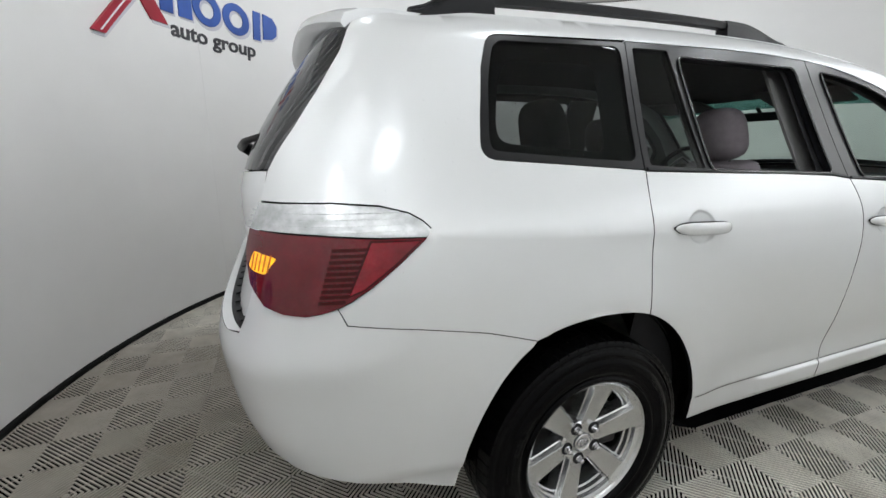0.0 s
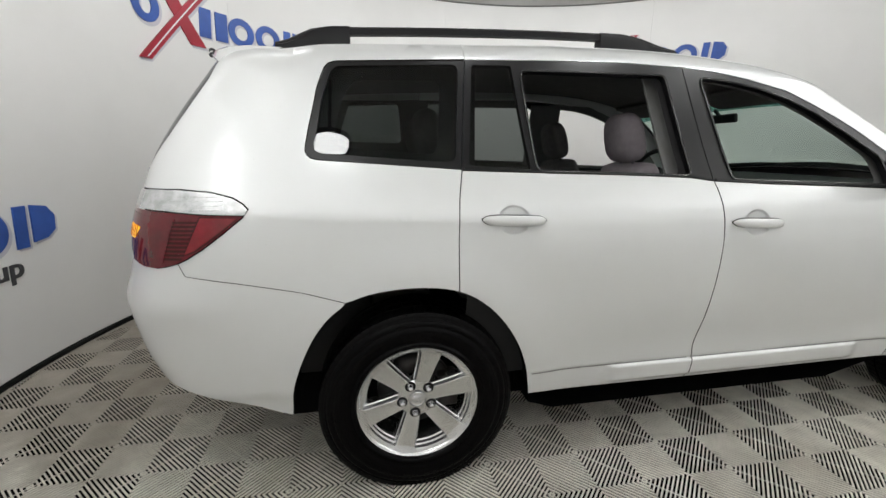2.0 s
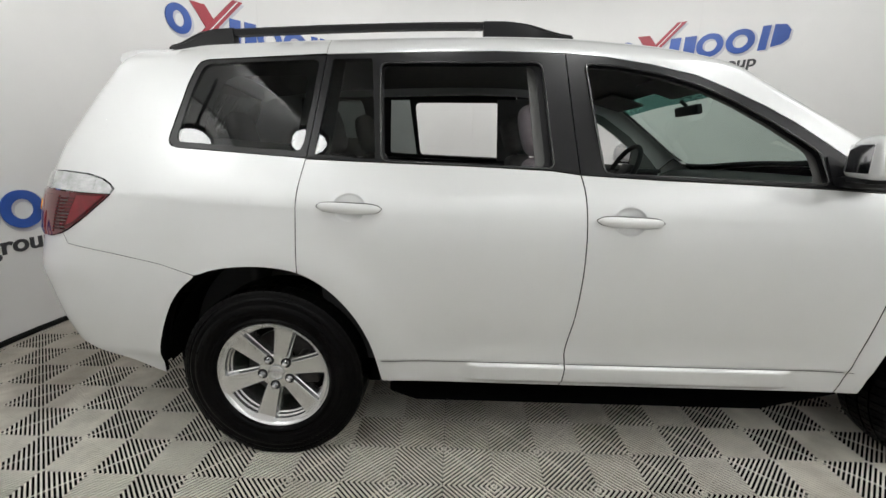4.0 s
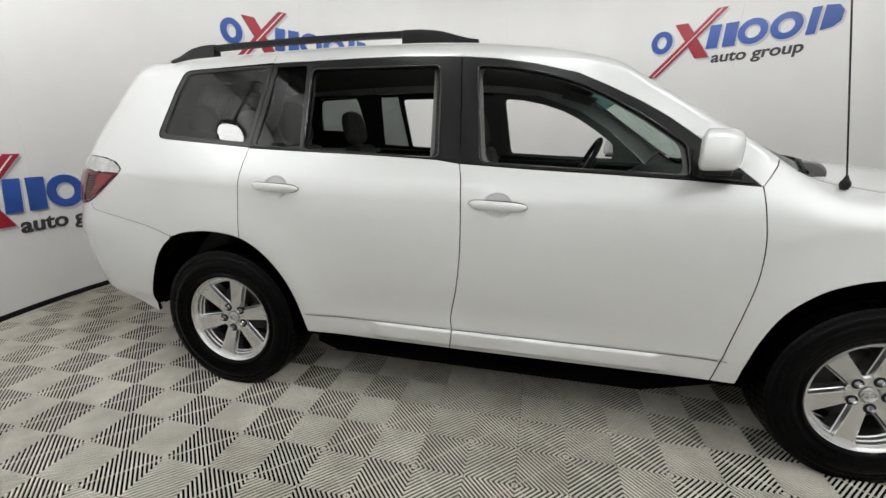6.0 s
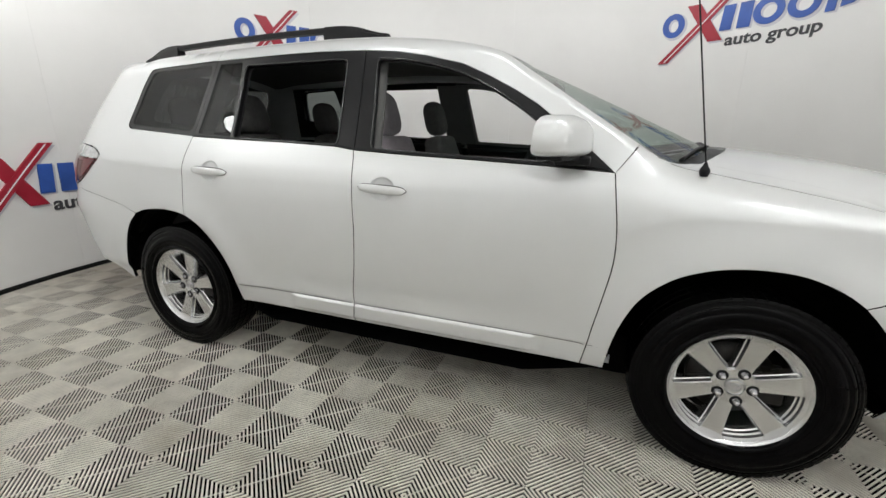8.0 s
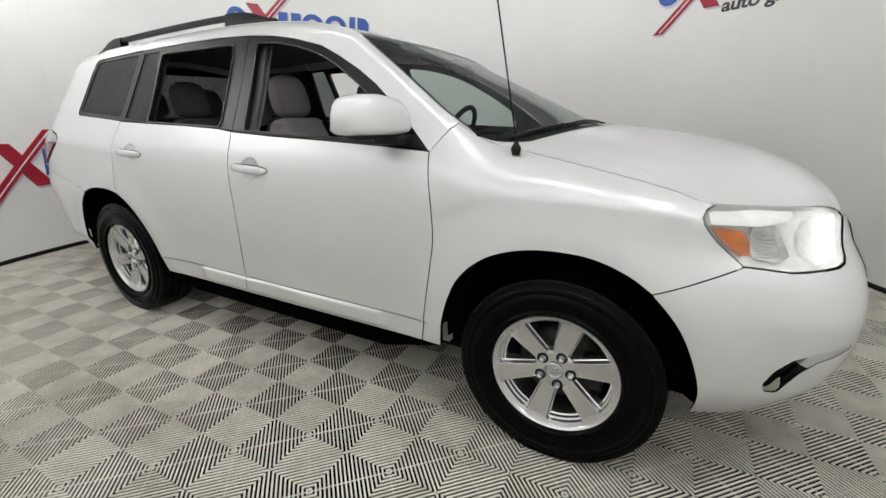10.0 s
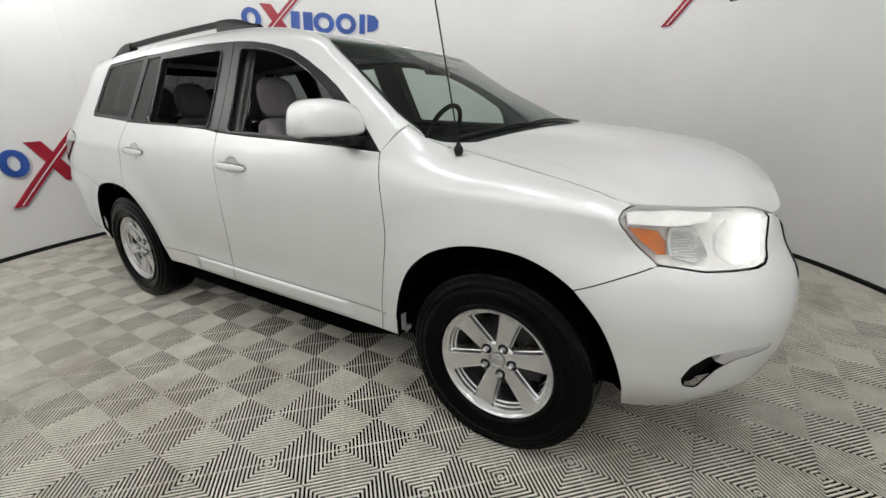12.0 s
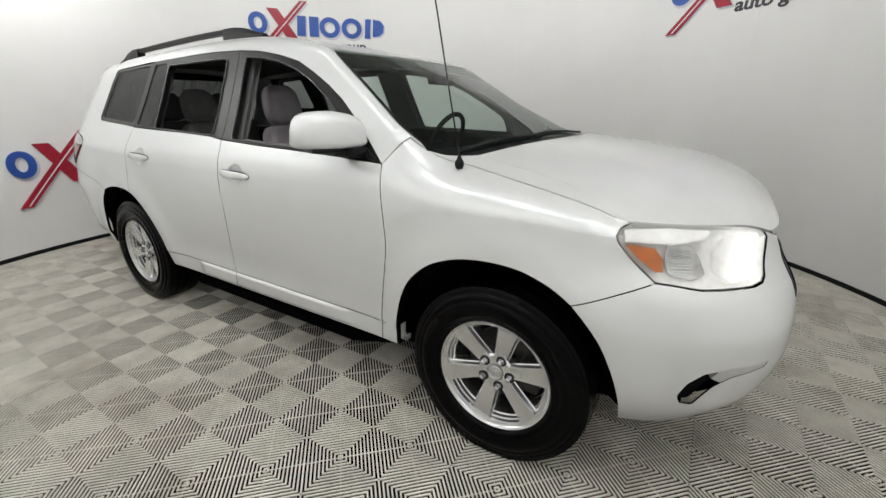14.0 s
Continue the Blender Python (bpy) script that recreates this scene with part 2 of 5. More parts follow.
WETSPOT = mat("water_drops", (0.9, 0.9, 0.9), 0.05, trans=0.9, ior=1.33)


# ---- mesh helpers ----
def link(name, bm, material, parent=None, label="", smooth=True):
    me = bpy.data.meshes.new(name)
    bm.to_mesh(me)
    bm.free()
    me.materials.append(material)
    if smooth:
        for p in me.polygons:
            p.use_smooth = True
    ob = new(name, me)
    if parent:
        ob.parent = parent
    return tagged(ob, label)


def part(name, bm, material, parent, label="", smooth=True):
    return link(name, bm, material, parent, label, smooth)


def thing(name, label, category, loc=(0, 0, 0), group=""):
    ob = new(name)
    ob.location = loc
    return tagged(ob, label, category, group)


def sharp(ob, degrees=35):
    """Smooth shading with sharp edges where faces meet at a steep angle."""
    bm = bmesh.new()
    bm.from_mesh(ob.data)
    for e in bm.edges:
        e.smooth = len(e.link_faces) == 2 and e.calc_face_angle(0) < radians(degrees)
    bm.to_mesh(ob.data)
    bm.free()
    return ob


def add_box(bm, lo, hi, bevel=0.0, m=None, segs=2):
    r = bmesh.ops.create_cube(bm, size=1)
    vs = r["verts"]
    c = [(a + b) / 2 for a, b in zip(lo, hi)]
    d = [abs(b - a) for a, b in zip(lo, hi)]
    for v in vs:
        v.co = Vector((c[0] + v.co.x * d[0], c[1] + v.co.y * d[1], c[2] + v.co.z * d[2]))
    if bevel > 0:
        es = list({e for v in vs for e in v.link_edges})
        out = bmesh.ops.bevel(bm, geom=es, offset=bevel, segments=segs, profile=0.6, affect="EDGES")
        vs = list({v for f in out["faces"] for v in f.verts} | {v for v in vs if v.is_valid})
    if m is not None:
        for v in vs:
            v.co = m @ v.co
    return vs


def add_lathe(bm, profile, n=48, axis="Y", centre=(0, 0, 0), closed=False):
    """Turns (radius, along) pairs round an axis through centre."""
    rings = []
    for r, a in profile:
        ring = []
        for i in range(n):
            t = 2 * math.pi * i / n
            c, s = r * math.cos(t), r * math.sin(t)
            co = {"Y": (c, a, s), "Z": (c, s, a), "X": (a, c, s)}[axis]
            ring.append(bm.verts.new((centre[0] + co[0], centre[1] + co[1], centre[2] + co[2])))
        rings.append(ring)
    pairs = list(zip(rings, rings[1:])) + ([(rings[-1], rings[0])] if closed else [])
    for a, b in pairs:
        for i in range(n):
            j = (i + 1) % n
            bm.faces.new((a[i], a[j], b[j], b[i]))
    return rings


def add_tube(bm, pts, radius, n=10, caps=True):
    """A tube through points; radius a number or one for each point."""
    pts = [Vector(p) for p in pts]
    rad = radius if isinstance(radius, (list, tuple)) else [radius] * len(pts)
    rings = []
    up = Vector((0.03, 0.02, 1)).normalized()
    for i, p in enumerate(pts):
        d = (pts[min(i + 1, len(pts) - 1)] - pts[max(i - 1, 0)]).normalized()
        a = d.cross(up if abs(d.dot(up)) < 0.95 else Vector((1, 0, 0))).normalized()
        b = d.cross(a)
        rings.append([bm.verts.new(p + rad[i] * (math.cos(t) * a + math.sin(t) * b)) for t in (2 * math.pi * k / n for k in range(n))])
    for a, b in zip(rings, rings[1:]):
        for i in range(n):
            j = (i + 1) % n
            bm.faces.new((a[i], a[j], b[j], b[i]))
    if caps:
        bm.faces.new(rings[0][::-1])
        bm.faces.new(rings[-1])
    return rings


def add_prism(bm, outline, to3, depth):
    """A plate: outline of (u, v), to3(u, v, d) gives the place at depth d."""
    top = [bm.verts.new(to3(u, v, depth)) for u, v in outline]
    low = [bm.verts.new(to3(u, v, 0.0)) for u, v in outline]
    bm.faces.new(top)
    n = len(outline)
    for i in range(n):
        j = (i + 1) % n
        bm.faces.new((top[i], low[i], low[j], top[j]))


class Curve:
    """A smooth curve through knots, with no overshoot."""

    def __init__(self, *knots):
        self.x = np.array([k[0] for k in knots], float)
        self.y = np.array([k[1] for k in knots], float)
        h = np.diff(self.x)
        d = np.diff(self.y) / h
        m = np.zeros_like(self.x)
        for i in range(1, len(m) - 1):
            if d[i - 1] * d[i] > 0:
                w1, w2 = 2 * h[i] + h[i - 1], h[i] + 2 * h[i - 1]
                m[i] = (w1 + w2) / (w1 / d[i - 1] + w2 / d[i])
        m[0], m[-1] = d[0], d[-1]
        self.m = m

    def __call__(self, x):
        x = min(max(x, self.x[0]), self.x[-1])
        i = min(max(int(np.searchsorted(self.x, x)) - 1, 0), len(self.x) - 2)
        h = self.x[i + 1] - self.x[i]
        t = (x - self.x[i]) / h
        return float((2 * t**3 - 3 * t**2 + 1) * self.y[i] + (t**3 - 2 * t**2 + t) * h * self.m[i]
                     + (-2 * t**3 + 3 * t**2) * self.y[i + 1] + (t**3 - t**2) * h * self.m[i + 1])


def smoothstep(a, b, x):
    t = min(max((x - a) / (b - a), 0.0), 1.0)
    return t * t * (3 - 2 * t)


# ---- the booth ----
SEAMS = [184.3, 141.2, 98.0, 54.8, 11.6, -31.6, -74.8, -118.0, -175.7]


def wall_point(u, v, d, theta0=0.0):
    """u metres to the right along the wall from the angle theta0, v up, d out of the wall into the room."""
    t = radians(theta0) - u / WR
    return Vector((WCX + (WR - d) * math.cos(t), WCY + (WR - d) * math.sin(t), v))


wall = tagged(new("wall_round"), "white vinyl-clad round wall of upright panels", "wall", kind="structure")
for a, b in zip(SEAMS, SEAMS[1:]):
    bm = bmesh.new()
    n = max(6, int((a - b) / 2))
    a1, b1 = a - 0.007, b + 0.007
    cols = []
    for i in range(n + 1):
        t = radians(a1 + (b1 - a1) * i / n)
        c, s = math.cos(t), math.sin(t)
        cols.append([bm.verts.new((WCX + r * c, WCY + r * s, z)) for r, z in
                     ((WR, -0.02), (WR, WH + 0.02), (WR + 0.08, WH + 0.02), (WR + 0.08, -0.02))])
    for p, q in zip(cols, cols[1:]):
        for k in range(4):
            bm.faces.new((p[k], p[(k + 1) % 4], q[(k + 1) % 4], q[k]))
    bm.faces.new(cols[0][::-1])
    bm.faces.new(cols[-1])
    bmesh.ops.recalc_face_normals(bm, faces=bm.faces)
    # near-side panels are never seen; their grey is chosen for the light they bounce
    if -120 < b < a < -20:
        sharp(part("near_panel", bm, NEAR_WALL, wall, "unseen plain grey near-side wall panel, toned to set the bounced light"))
    else:
        sharp(part("panel", bm, WALLMAT, wall))
bm = bmesh.new()
add_lathe(bm, [(WR + 0.09, -0.02), (WR + 0.09, WH), (WR + 0.14, WH), (WR + 0.14, -0.02)], 96, "Z", (WCX, WCY, 0), True)
tagged(link("wall_backing", bm, DARK), "dark backing behind the wall panels", "wall", kind="structure")
bm = bmesh.new()
add_lathe(bm, [(WR - 0.001, 0.0), (WR - 0.012, 0.0), (WR - 0.012, 0.03), (WR - 0.004, 0.036), (WR - 0.001, 0.036)], 128, "Z", (WCX, WCY, 0))
tagged(link("baseboard", bm, SKIRT), "thin black rubber skirting along the wall", "skirting", kind="structure")
bm = bmesh.new()
add_lathe(bm, [(WR + 0.14, WH), (0.001, WH), (0.001, WH + 0.1), (WR + 0.14, WH + 0.1)], 96, "Z", (WCX, WCY, 0))
tagged(link("ceiling", bm, CEILMAT, smooth=False), "plain grey painted ceiling", "ceiling", kind="structure")
bm = bmesh.new()
add_lathe(bm, [(WR - 0.001, WH), (WR - 0.016, WH), (WR - 0.016, WH - 0.012), (WR - 0.001, WH - 0.012)], 128, "Z", (WCX, WCY, 0))
tagged(link("trim", bm, TRIMGREY), "thin grey edge strip under the ceiling", "trim", kind="structure")
bm = bmesh.new()
add_lathe(bm, [(0.001, -0.030), (WR + 0.2, -0.030), (WR + 0.2, -0.1), (0.001, -0.1)], 96, "Z", (WCX, WCY, 0))
tagged(link("ground", bm, GROUND, smooth=False), "dark concrete subfloor under open grid tiles", "floor", kind="structure")

# lamp housings, all out of view
def wall_fill_light(x, y, z, a):
    t = thing("wall_fill_box", "unseen grey lamp box added to brighten the wall it is turned to", "light", (x, y, z), "lights turned to the wall")
    t.rotation_euler = (0, radians(-63), radians(a))
    bm_ = bmesh.new()
    add_box(bm_, (-0.18, -0.34, 0.012), (0.18, 0.34, 0.07), 0.008)
    sharp(part("housing", bm_, CEILMAT, t))


for px, py, pz, a, power, dip in WALL_FILLS:
    wall_fill_light(px, py, pz, a)


# housing for an added ceiling lamp that lights the car side from above
def oval_light(x, y, z):
    t = thing("added_ceiling_light", "unseen flat oval grey ceiling lamp housing, added to light the car side", "light", (x, y, z), "lights along the ceiling")
    bm_ = bmesh.new()
    add_lathe(bm_, [(0.001, 0.07), (0.20, 0.07), (0.235, 0.055), (0.235, -0.008), (0.222, -0.008), (0.222, 0.004), (0.001, 0.004)], 40, "Z")
    for v in bm_.verts:
        v.co.y *= 0.5
    sharp(part("housing", bm_, CEILMAT, t))


for px, py, pz, power in PANEL_PLACES:
    oval_light(px, py, pz)
for px, py, pz in DISC_PLACES:
    pend = thing("pendant_light", "oval black lamp hanging on a thin rod", "light", (px, py, pz), "hanging lamps")
    bm = bmesh.new()
    add_lathe(bm, [(0.001, 0.03), (0.13, 0.03), (0.150, 0.02), (0.150, -0.006), (0.143, -0.006), (0.143, 0.006), (0.001, 0.006)], 40, "Z")
    for v in bm.verts:
        v.co.y *= 0.45
    sharp(part("housing", bm, BLACK, pend))
    bm = bmesh.new()
    add_tube(bm, [(0, 0, 0.03), (0, 0, WH - pz)], 0.012)
    part("rod", bm, BLACK, pend)

# ---- wall signs ----
def ring(cx, cz, rx, rz, n=40):
    return [(cx + rx * math.cos(2 * math.pi * i / n), cz + rz * math.sin(2 * math.pi * i / n)) for i in range(n)]


def slab(bm, pts, theta0, z0, d0, d1, step=0.05):
    """A convex shape on the wall, cut in upright strips so that it follows the curve."""
    us = [p[0] for p in pts]
    lo, hi = min(us), max(us)
    n = max(1, int((hi - lo) / step))
    tmp = bmesh.new()
    tmp.faces.new([tmp.verts.new((u, v, 0)) for u, v in pts])
    for k in range(1, n):
        bmesh.ops.bisect_plane(tmp, geom=tmp.verts[:] + tmp.edges[:] + tmp.faces[:], plane_co=(lo + (hi - lo) * k / n, 0, 0), plane_no=(1, 0, 0))
    r = bmesh.ops.extrude_face_region(tmp, geom=tmp.faces[:])
    for g in r["geom"]:
        if isinstance(g, bmesh.types.BMVert):
            g.co.z = 1
    bmesh.ops.recalc_face_normals(tmp, faces=tmp.faces)
    back = {}
    for v in tmp.verts:
        back[v] = bm.verts.new(wall_point(v.co.x, z0 + v.co.y, d1 if v.co.z > 0.5 else d0, theta0))
    for f in tmp.faces:
        bm.faces.new([back[v] for v in f.verts][::-1])
    tmp.free()


def ring_slab(bm, cx, cz, rx, rz, w, theta0, z0, d0, d1, n=36):
    o, i_ = ring(cx, cz, rx, rz, n), ring(cx, cz, rx - w, rz - w * 0.9, n)
    P = [[bm.verts.new(wall_point(u, z0 + v, d, theta0)) for u, v in loop] for loop, d in ((o, d0), (o, d1), (i_, d1), (i_, d0))]
    for a, b in zip(P, P[1:] + P[:1]):
        for k in range(n):
            j = (k + 1) % n
            bm.faces.new((a[k], a[j], b[j], b[k]))


def wall_sign(theta0, z0):
    sign = thing("wall_sign", "raised wall sign of blue rings and blocks with crossed red bars", "sign", wall_point(0, z0, 0, theta0), "signs on the round wall")
    base = sign.location.copy()

    def put(name, build, material, label=""):
        bm_ = bmesh.new()
        build(bm_)
        for v in bm_.verts:
            v.co -= base
        bmesh.ops.recalc_face_normals(bm_, faces=bm_.faces)
        return part(name, bm_, material, sign, label, smooth=False)

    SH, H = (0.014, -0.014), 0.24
    rings = [(0.115, H / 2, 0.115, 0.125), (1.015, H / 2, 0.135, 0.125), (1.305, H / 2, 0.135, 0.125)]
    block_m = [[(0.585, 0), (0.695, 0), (0.715, H), (0.605, H)], [(0.745, 0), (0.865, 0), (0.875, H), (0.755, H)]]
    block_r = [[(1.475, 0), (1.55, 0), (1.57, H), (1.495, H)],
               [(1.585, 0.02), (1.68, 0.035), (1.735, H * 0.32), (1.745, H * 0.68), (1.70, H * 0.93), (1.60, H)]]
    bar_long = [(0.0, -0.275), (0.10, -0.275), (0.75, 0.41), (0.65, 0.41)]
    bar_cross = [(0.49, -0.09), (0.63, -0.09), (0.37, 0.30), (0.235, 0.30)]
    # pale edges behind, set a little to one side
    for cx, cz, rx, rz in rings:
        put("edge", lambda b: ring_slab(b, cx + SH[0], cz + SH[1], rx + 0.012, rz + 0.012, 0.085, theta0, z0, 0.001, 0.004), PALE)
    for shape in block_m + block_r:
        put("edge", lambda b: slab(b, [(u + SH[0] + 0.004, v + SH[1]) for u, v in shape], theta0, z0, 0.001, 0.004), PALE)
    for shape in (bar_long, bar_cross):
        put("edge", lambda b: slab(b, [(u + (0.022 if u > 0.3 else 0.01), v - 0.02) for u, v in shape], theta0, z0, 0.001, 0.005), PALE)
    for cx, cz, rx, rz in rings:
        put("ring", lambda b: ring_slab(b, cx, cz, rx, rz, 0.065, theta0, z0, 0.001, 0.012), BLUE, "blue oval ring")
    for k, shapes in enumerate((block_m, block_r)):
        for i, shape in enumerate(shapes):
            put("block", lambda b: slab(b, shape, theta0, z0, 0.001, 0.011 + 0.0006 * i), BLUE, "blue block")
    put("bar", lambda b: slab(b, bar_cross, theta0, z0, 0.001, 0.014), RED, "dark red slanting bar")
    put("bar", lambda b: slab(b, bar_long, theta0, z0, 0.001, 0.018), RED, "dark red slanting bar")
    put("stripe", lambda b: slab(b, [(0.062, -0.262), (0.075, -0.262), (0.70, 0.40), (0.687, 0.40)], theta0, z0, 0.018, 0.0195), SIGNWHITE, "thin white stripe")
    # the small words under the large shapes
    words = bpy.data.curves.new("words", "FONT")
    words.body, words.size, words.extrude, words.offset, words.shear = "auto group", 0.158, 0.003, 0.0035, 0.06
    source = bpy.data.objects.new("words", words)
    scene.collection.objects.link(source)
    bpy.context.view_layer.update()
    flat = bpy.data.meshes.new_from_object(source.evaluated_get(bpy.context.evaluated_depsgraph_get()))
    bm_ = bmesh.new()
    bm_.from_mesh(flat)
    bpy.data.objects.remove(source)
    wide = max(v.co.x for v in bm_.verts)
    for v in bm_.verts:
        v.co = wall_point(0.655 + v.co.x * 0.83 / wide, z0 - 0.150 + v.co.y, 0.004 + v.co.z, theta0) - base
    part("lettering", bm_, SIGNGREY, sign, "dark grey lower-case words", smooth=False)
    return sign


wall_sign(69.0, 2.345)
wall_sign(155.5, 2.25)
wall_sign(197.0, 0.725)

# ---- the car: surfaces ----
# x ahead from the rear axle, y to the left from the middle, z up
HW = Curve((0.18, 0.84), (0.30, 0.885), (0.36, 0.905), (0.44, 0.912), (0.47, 0.914), (0.60, 0.926), (0.80, 0.941), (0.93, 0.945), (1.02, 0.938),
           (1.08, 0.924), (1.13, 0.902), (1.20, 0.866), (1.30, 0.816), (1.45, 0.747), (1.62, 0.672), (1.74, 0.62))
XR = Curve((0.18, -0.90), (0.30, -0.91), (0.42, -0.945), (0.52, -0.992), (0.60, -1.022), (0.74, -1.042), (0.84, -1.03), (0.92, -1.01), (1.06, -0.985),
           (1.16, -0.962), (1.25, -0.938), (1.37, -0.876), (1.60, -0.718), (1.74, -0.62))
XF = Curve((0.18, 3.54), (0.30, 3.58), (0.45, 3.67), (0.60, 3.705), (0.72, 3.70), (0.82, 3.675), (0.95, 3.638), (1.05, 3.60), (1.2, 3.5))
XCR, XCF, NR, NF, AR, AF = -0.30, 2.60, 5.0, 3.0, 0.68, 1.10


def arc_table(a, b, n):
    """Arc length along a quarter of a rounded outline, from its side to its end."""
    t = np.linspace(0, math.pi / 2, 400)
    ux, uy = np.sin(t) ** (2 / n), np.cos(t) ** (2 / n)
    q = np.concatenate([[0], np.cumsum(np.hypot(np.diff(ux) * a, np.diff(uy) * b))])
    return q, ux, uy


QR, URX, URY = arc_table(AR, 0.94, NR)
QF, UFX, UFY = arc_table(AF, 0.94, NF)
QF2, UFX2, UFY2 = arc_table(AF, 0.94, 4.4)      # fuller corners low on the front bumper
SREAR, SFRONT = XCR - QR[-1], XCF + QF[-1]


def front_u(s, z):
    f, w = (s - XCF) / QF[-1], 1 - smoothstep(0.66, 0.92, z)
    a, b = f * QF[-1], f * QF2[-1]
    return ((1 - w) * np.interp(a, QF, UFX) + w * np.interp(b, QF2, UFX2), (1 - w) * np.interp(a, QF, UFY) + w * np.interp(b, QF2, UFY2))


def halve(good, lo, hi):
    for _ in range(40):
        mid = (lo + hi) / 2
        lo, hi = (mid, hi) if good(mid) else (lo, mid)
    return (lo + hi) / 2


def S(x, z):
    """The running length on the side at the place x."""
    if x < XCR:
        return XCR - float(np.interp((XCR - x) / (XCR - XR(z)), URX, QR))
    if x > XCF:
        u = (x - XCF) / (XF(z) - XCF)
        return halve(lambda s: front_u(s, z)[0] < u, XCF, SFRONT)
    return x


def SRY(y, z):
    return XCR - float(np.interp(-abs(y) / HW(z), -URY, QR))


def SFY(y, z):
    u = abs(y) / HW(z)
    return halve(lambda s: front_u(s, z)[1] > u, XCF, SFRONT)


ZTOP = Curve((SREAR, 1.675), (-1.0, 1.66), (-0.62, 1.638), (-0.30, 1.664), (0.22, 1.690), (0.66, 1.704), (0.90, 1.706), (1.16, 1.700), (1.46, 1.674),
             (1.65, 1.638), (1.80, 1.594), (1.90, 1.530), (2.0, 1.466), (2.20, 1.334), (2.36, 1.230), (2.44, 1.180), (2.52, 1.148), (2.65, 1.127), (2.90, 1.088),
             (S(3.10, 1.03), 1.040), (S(3.20, 1.0), 1.008), (S(3.32, 1.0), 1.002), (SFY(0.66, 1.0), 0.995), (SFY(0.56, 0.97), 0.972), (SFY(0.48, 0.95), 0.950), (SFRONT, 0.94))


def plan(s, z):
    if s < XCR:
        q = XCR - s
        ux, uy = np.interp(q, QR, URX), np.interp(q, QR, URY)
        return XCR - ux * (XCR - XR(z)), -HW(z) * uy
    if s > XCF:
        ux, uy = front_u(s, z)
        return XCF + ux * (XF(z) - XCF), -HW(z) * uy
    return s, -HW(z)


CREASE_R = Curve((-1.0, 1.12), (-0.55, 1.095), (-0.40, 1.080), (-0.255, 1.069), (-0.058, 1.061), (0.15, 1.054), (0.375, 1.047), (0.8, 1.04))
CREASE_F = Curve((2.29, 0.86), (2.33, 0.893), (2.388, 0.941), (2.488, 0.977), (2.629, 0.992), (2.749, 0.997), (2.967, 0.990), (3.17, 0.973), (3.5, 0.95))


def bulge(s, z):
    """Small forms of the body side, metres outward."""
    d = 0.0
    # step along the sill
    m = smoothstep(0.76, 0.84, s) * (1 - smoothstep(2.0, 2.08, s))
    d += 0.015 * m * smoothstep(0.352, 0.372, z) * (1 - smoothstep(0.432, 0.442, z))
    d -= 0.007 * smoothstep(0.40, 0.46, s) * (1 - smoothstep(2.32, 2.4, s)) * (1 - smoothstep(0.436, 0.446, z))
    # hollow over the sill
    d -= 0.004 * math.exp(-((z - 0.444) / 0.0035) ** 2) * smoothstep(0.40, 0.46, s) * (1 - smoothstep(2.32, 2.4, s))
    d -= 0.005 * math.exp(-((z - 0.53) / 0.07) ** 2) * smoothstep(0.45, 0.7, s) * (1 - smoothstep(2.1, 2.35, s))
    # wheel arch flares
    for ax in (0.0, 2.79):
        r = math.hypot(s - ax, z - 0.385)
        d += 0.016 * math.exp(-((r - 0.46) / 0.10) ** 2) * smoothstep(0.2, 0.5, z)
    # soft creases on the rear quarter and the front fender
    u = CREASE_R(s) - z
    if u > 0:
        d -= 0.22 * u * math.exp(-u / 0.085) * (1 - smoothstep(0.1, 0.62, s)) * smoothstep(-0.95, -0.7, s)
    u = CREASE_F(s) - z
    if u > 0:
        d -= 0.13 * u * math.exp(-u / 0.075) * smoothstep(2.29, 2.36, s) * (1 - smoothstep(3.25, 3.45, s))
    # the fender leans in towards the hood
    u = z - (1.0 - 0.05 * (s - 2.4))
    if u > 0:
        lean = 4.2 * u * u if u < 0.1 else 0.84 * u - 0.042
        d -= lean * smoothstep(2.28, 2.62, s) * (1 - smoothstep(3.02, 3.28, s))
    # bumper shelf and lower step, rear
    e = 1 - smoothstep(-0.75, -0.5, s)
    d += 0.012 * e * math.exp(-((z - 0.80) / 0.06) ** 2)
    d -= 0.02 * (1 - smoothstep(-0.5, -0.3, s)) * (1 - smoothstep(0.40, 0.46, z))
    # front bumper: fold under the lamps
    f = smoothstep(3.05, 3.3, s)
    d += 0.010 * f * math.exp(-((z - 0.80) / 0.05) ** 2)
    d -= 0.04 * f * (1 - smoothstep(0.27, 0.47, z))
    # cups behind the door handles
    for hx, hz in ((0.345, 1.055), (1.353, 1.021)):
        r = ((s - hx) / 0.060) ** 2 + ((z - hz) / 0.050) ** 2
        if r < 1:
            d -= 0.0115 * (1 - r) ** 0.5 * min(1, (1 - r) * 7)
    return d


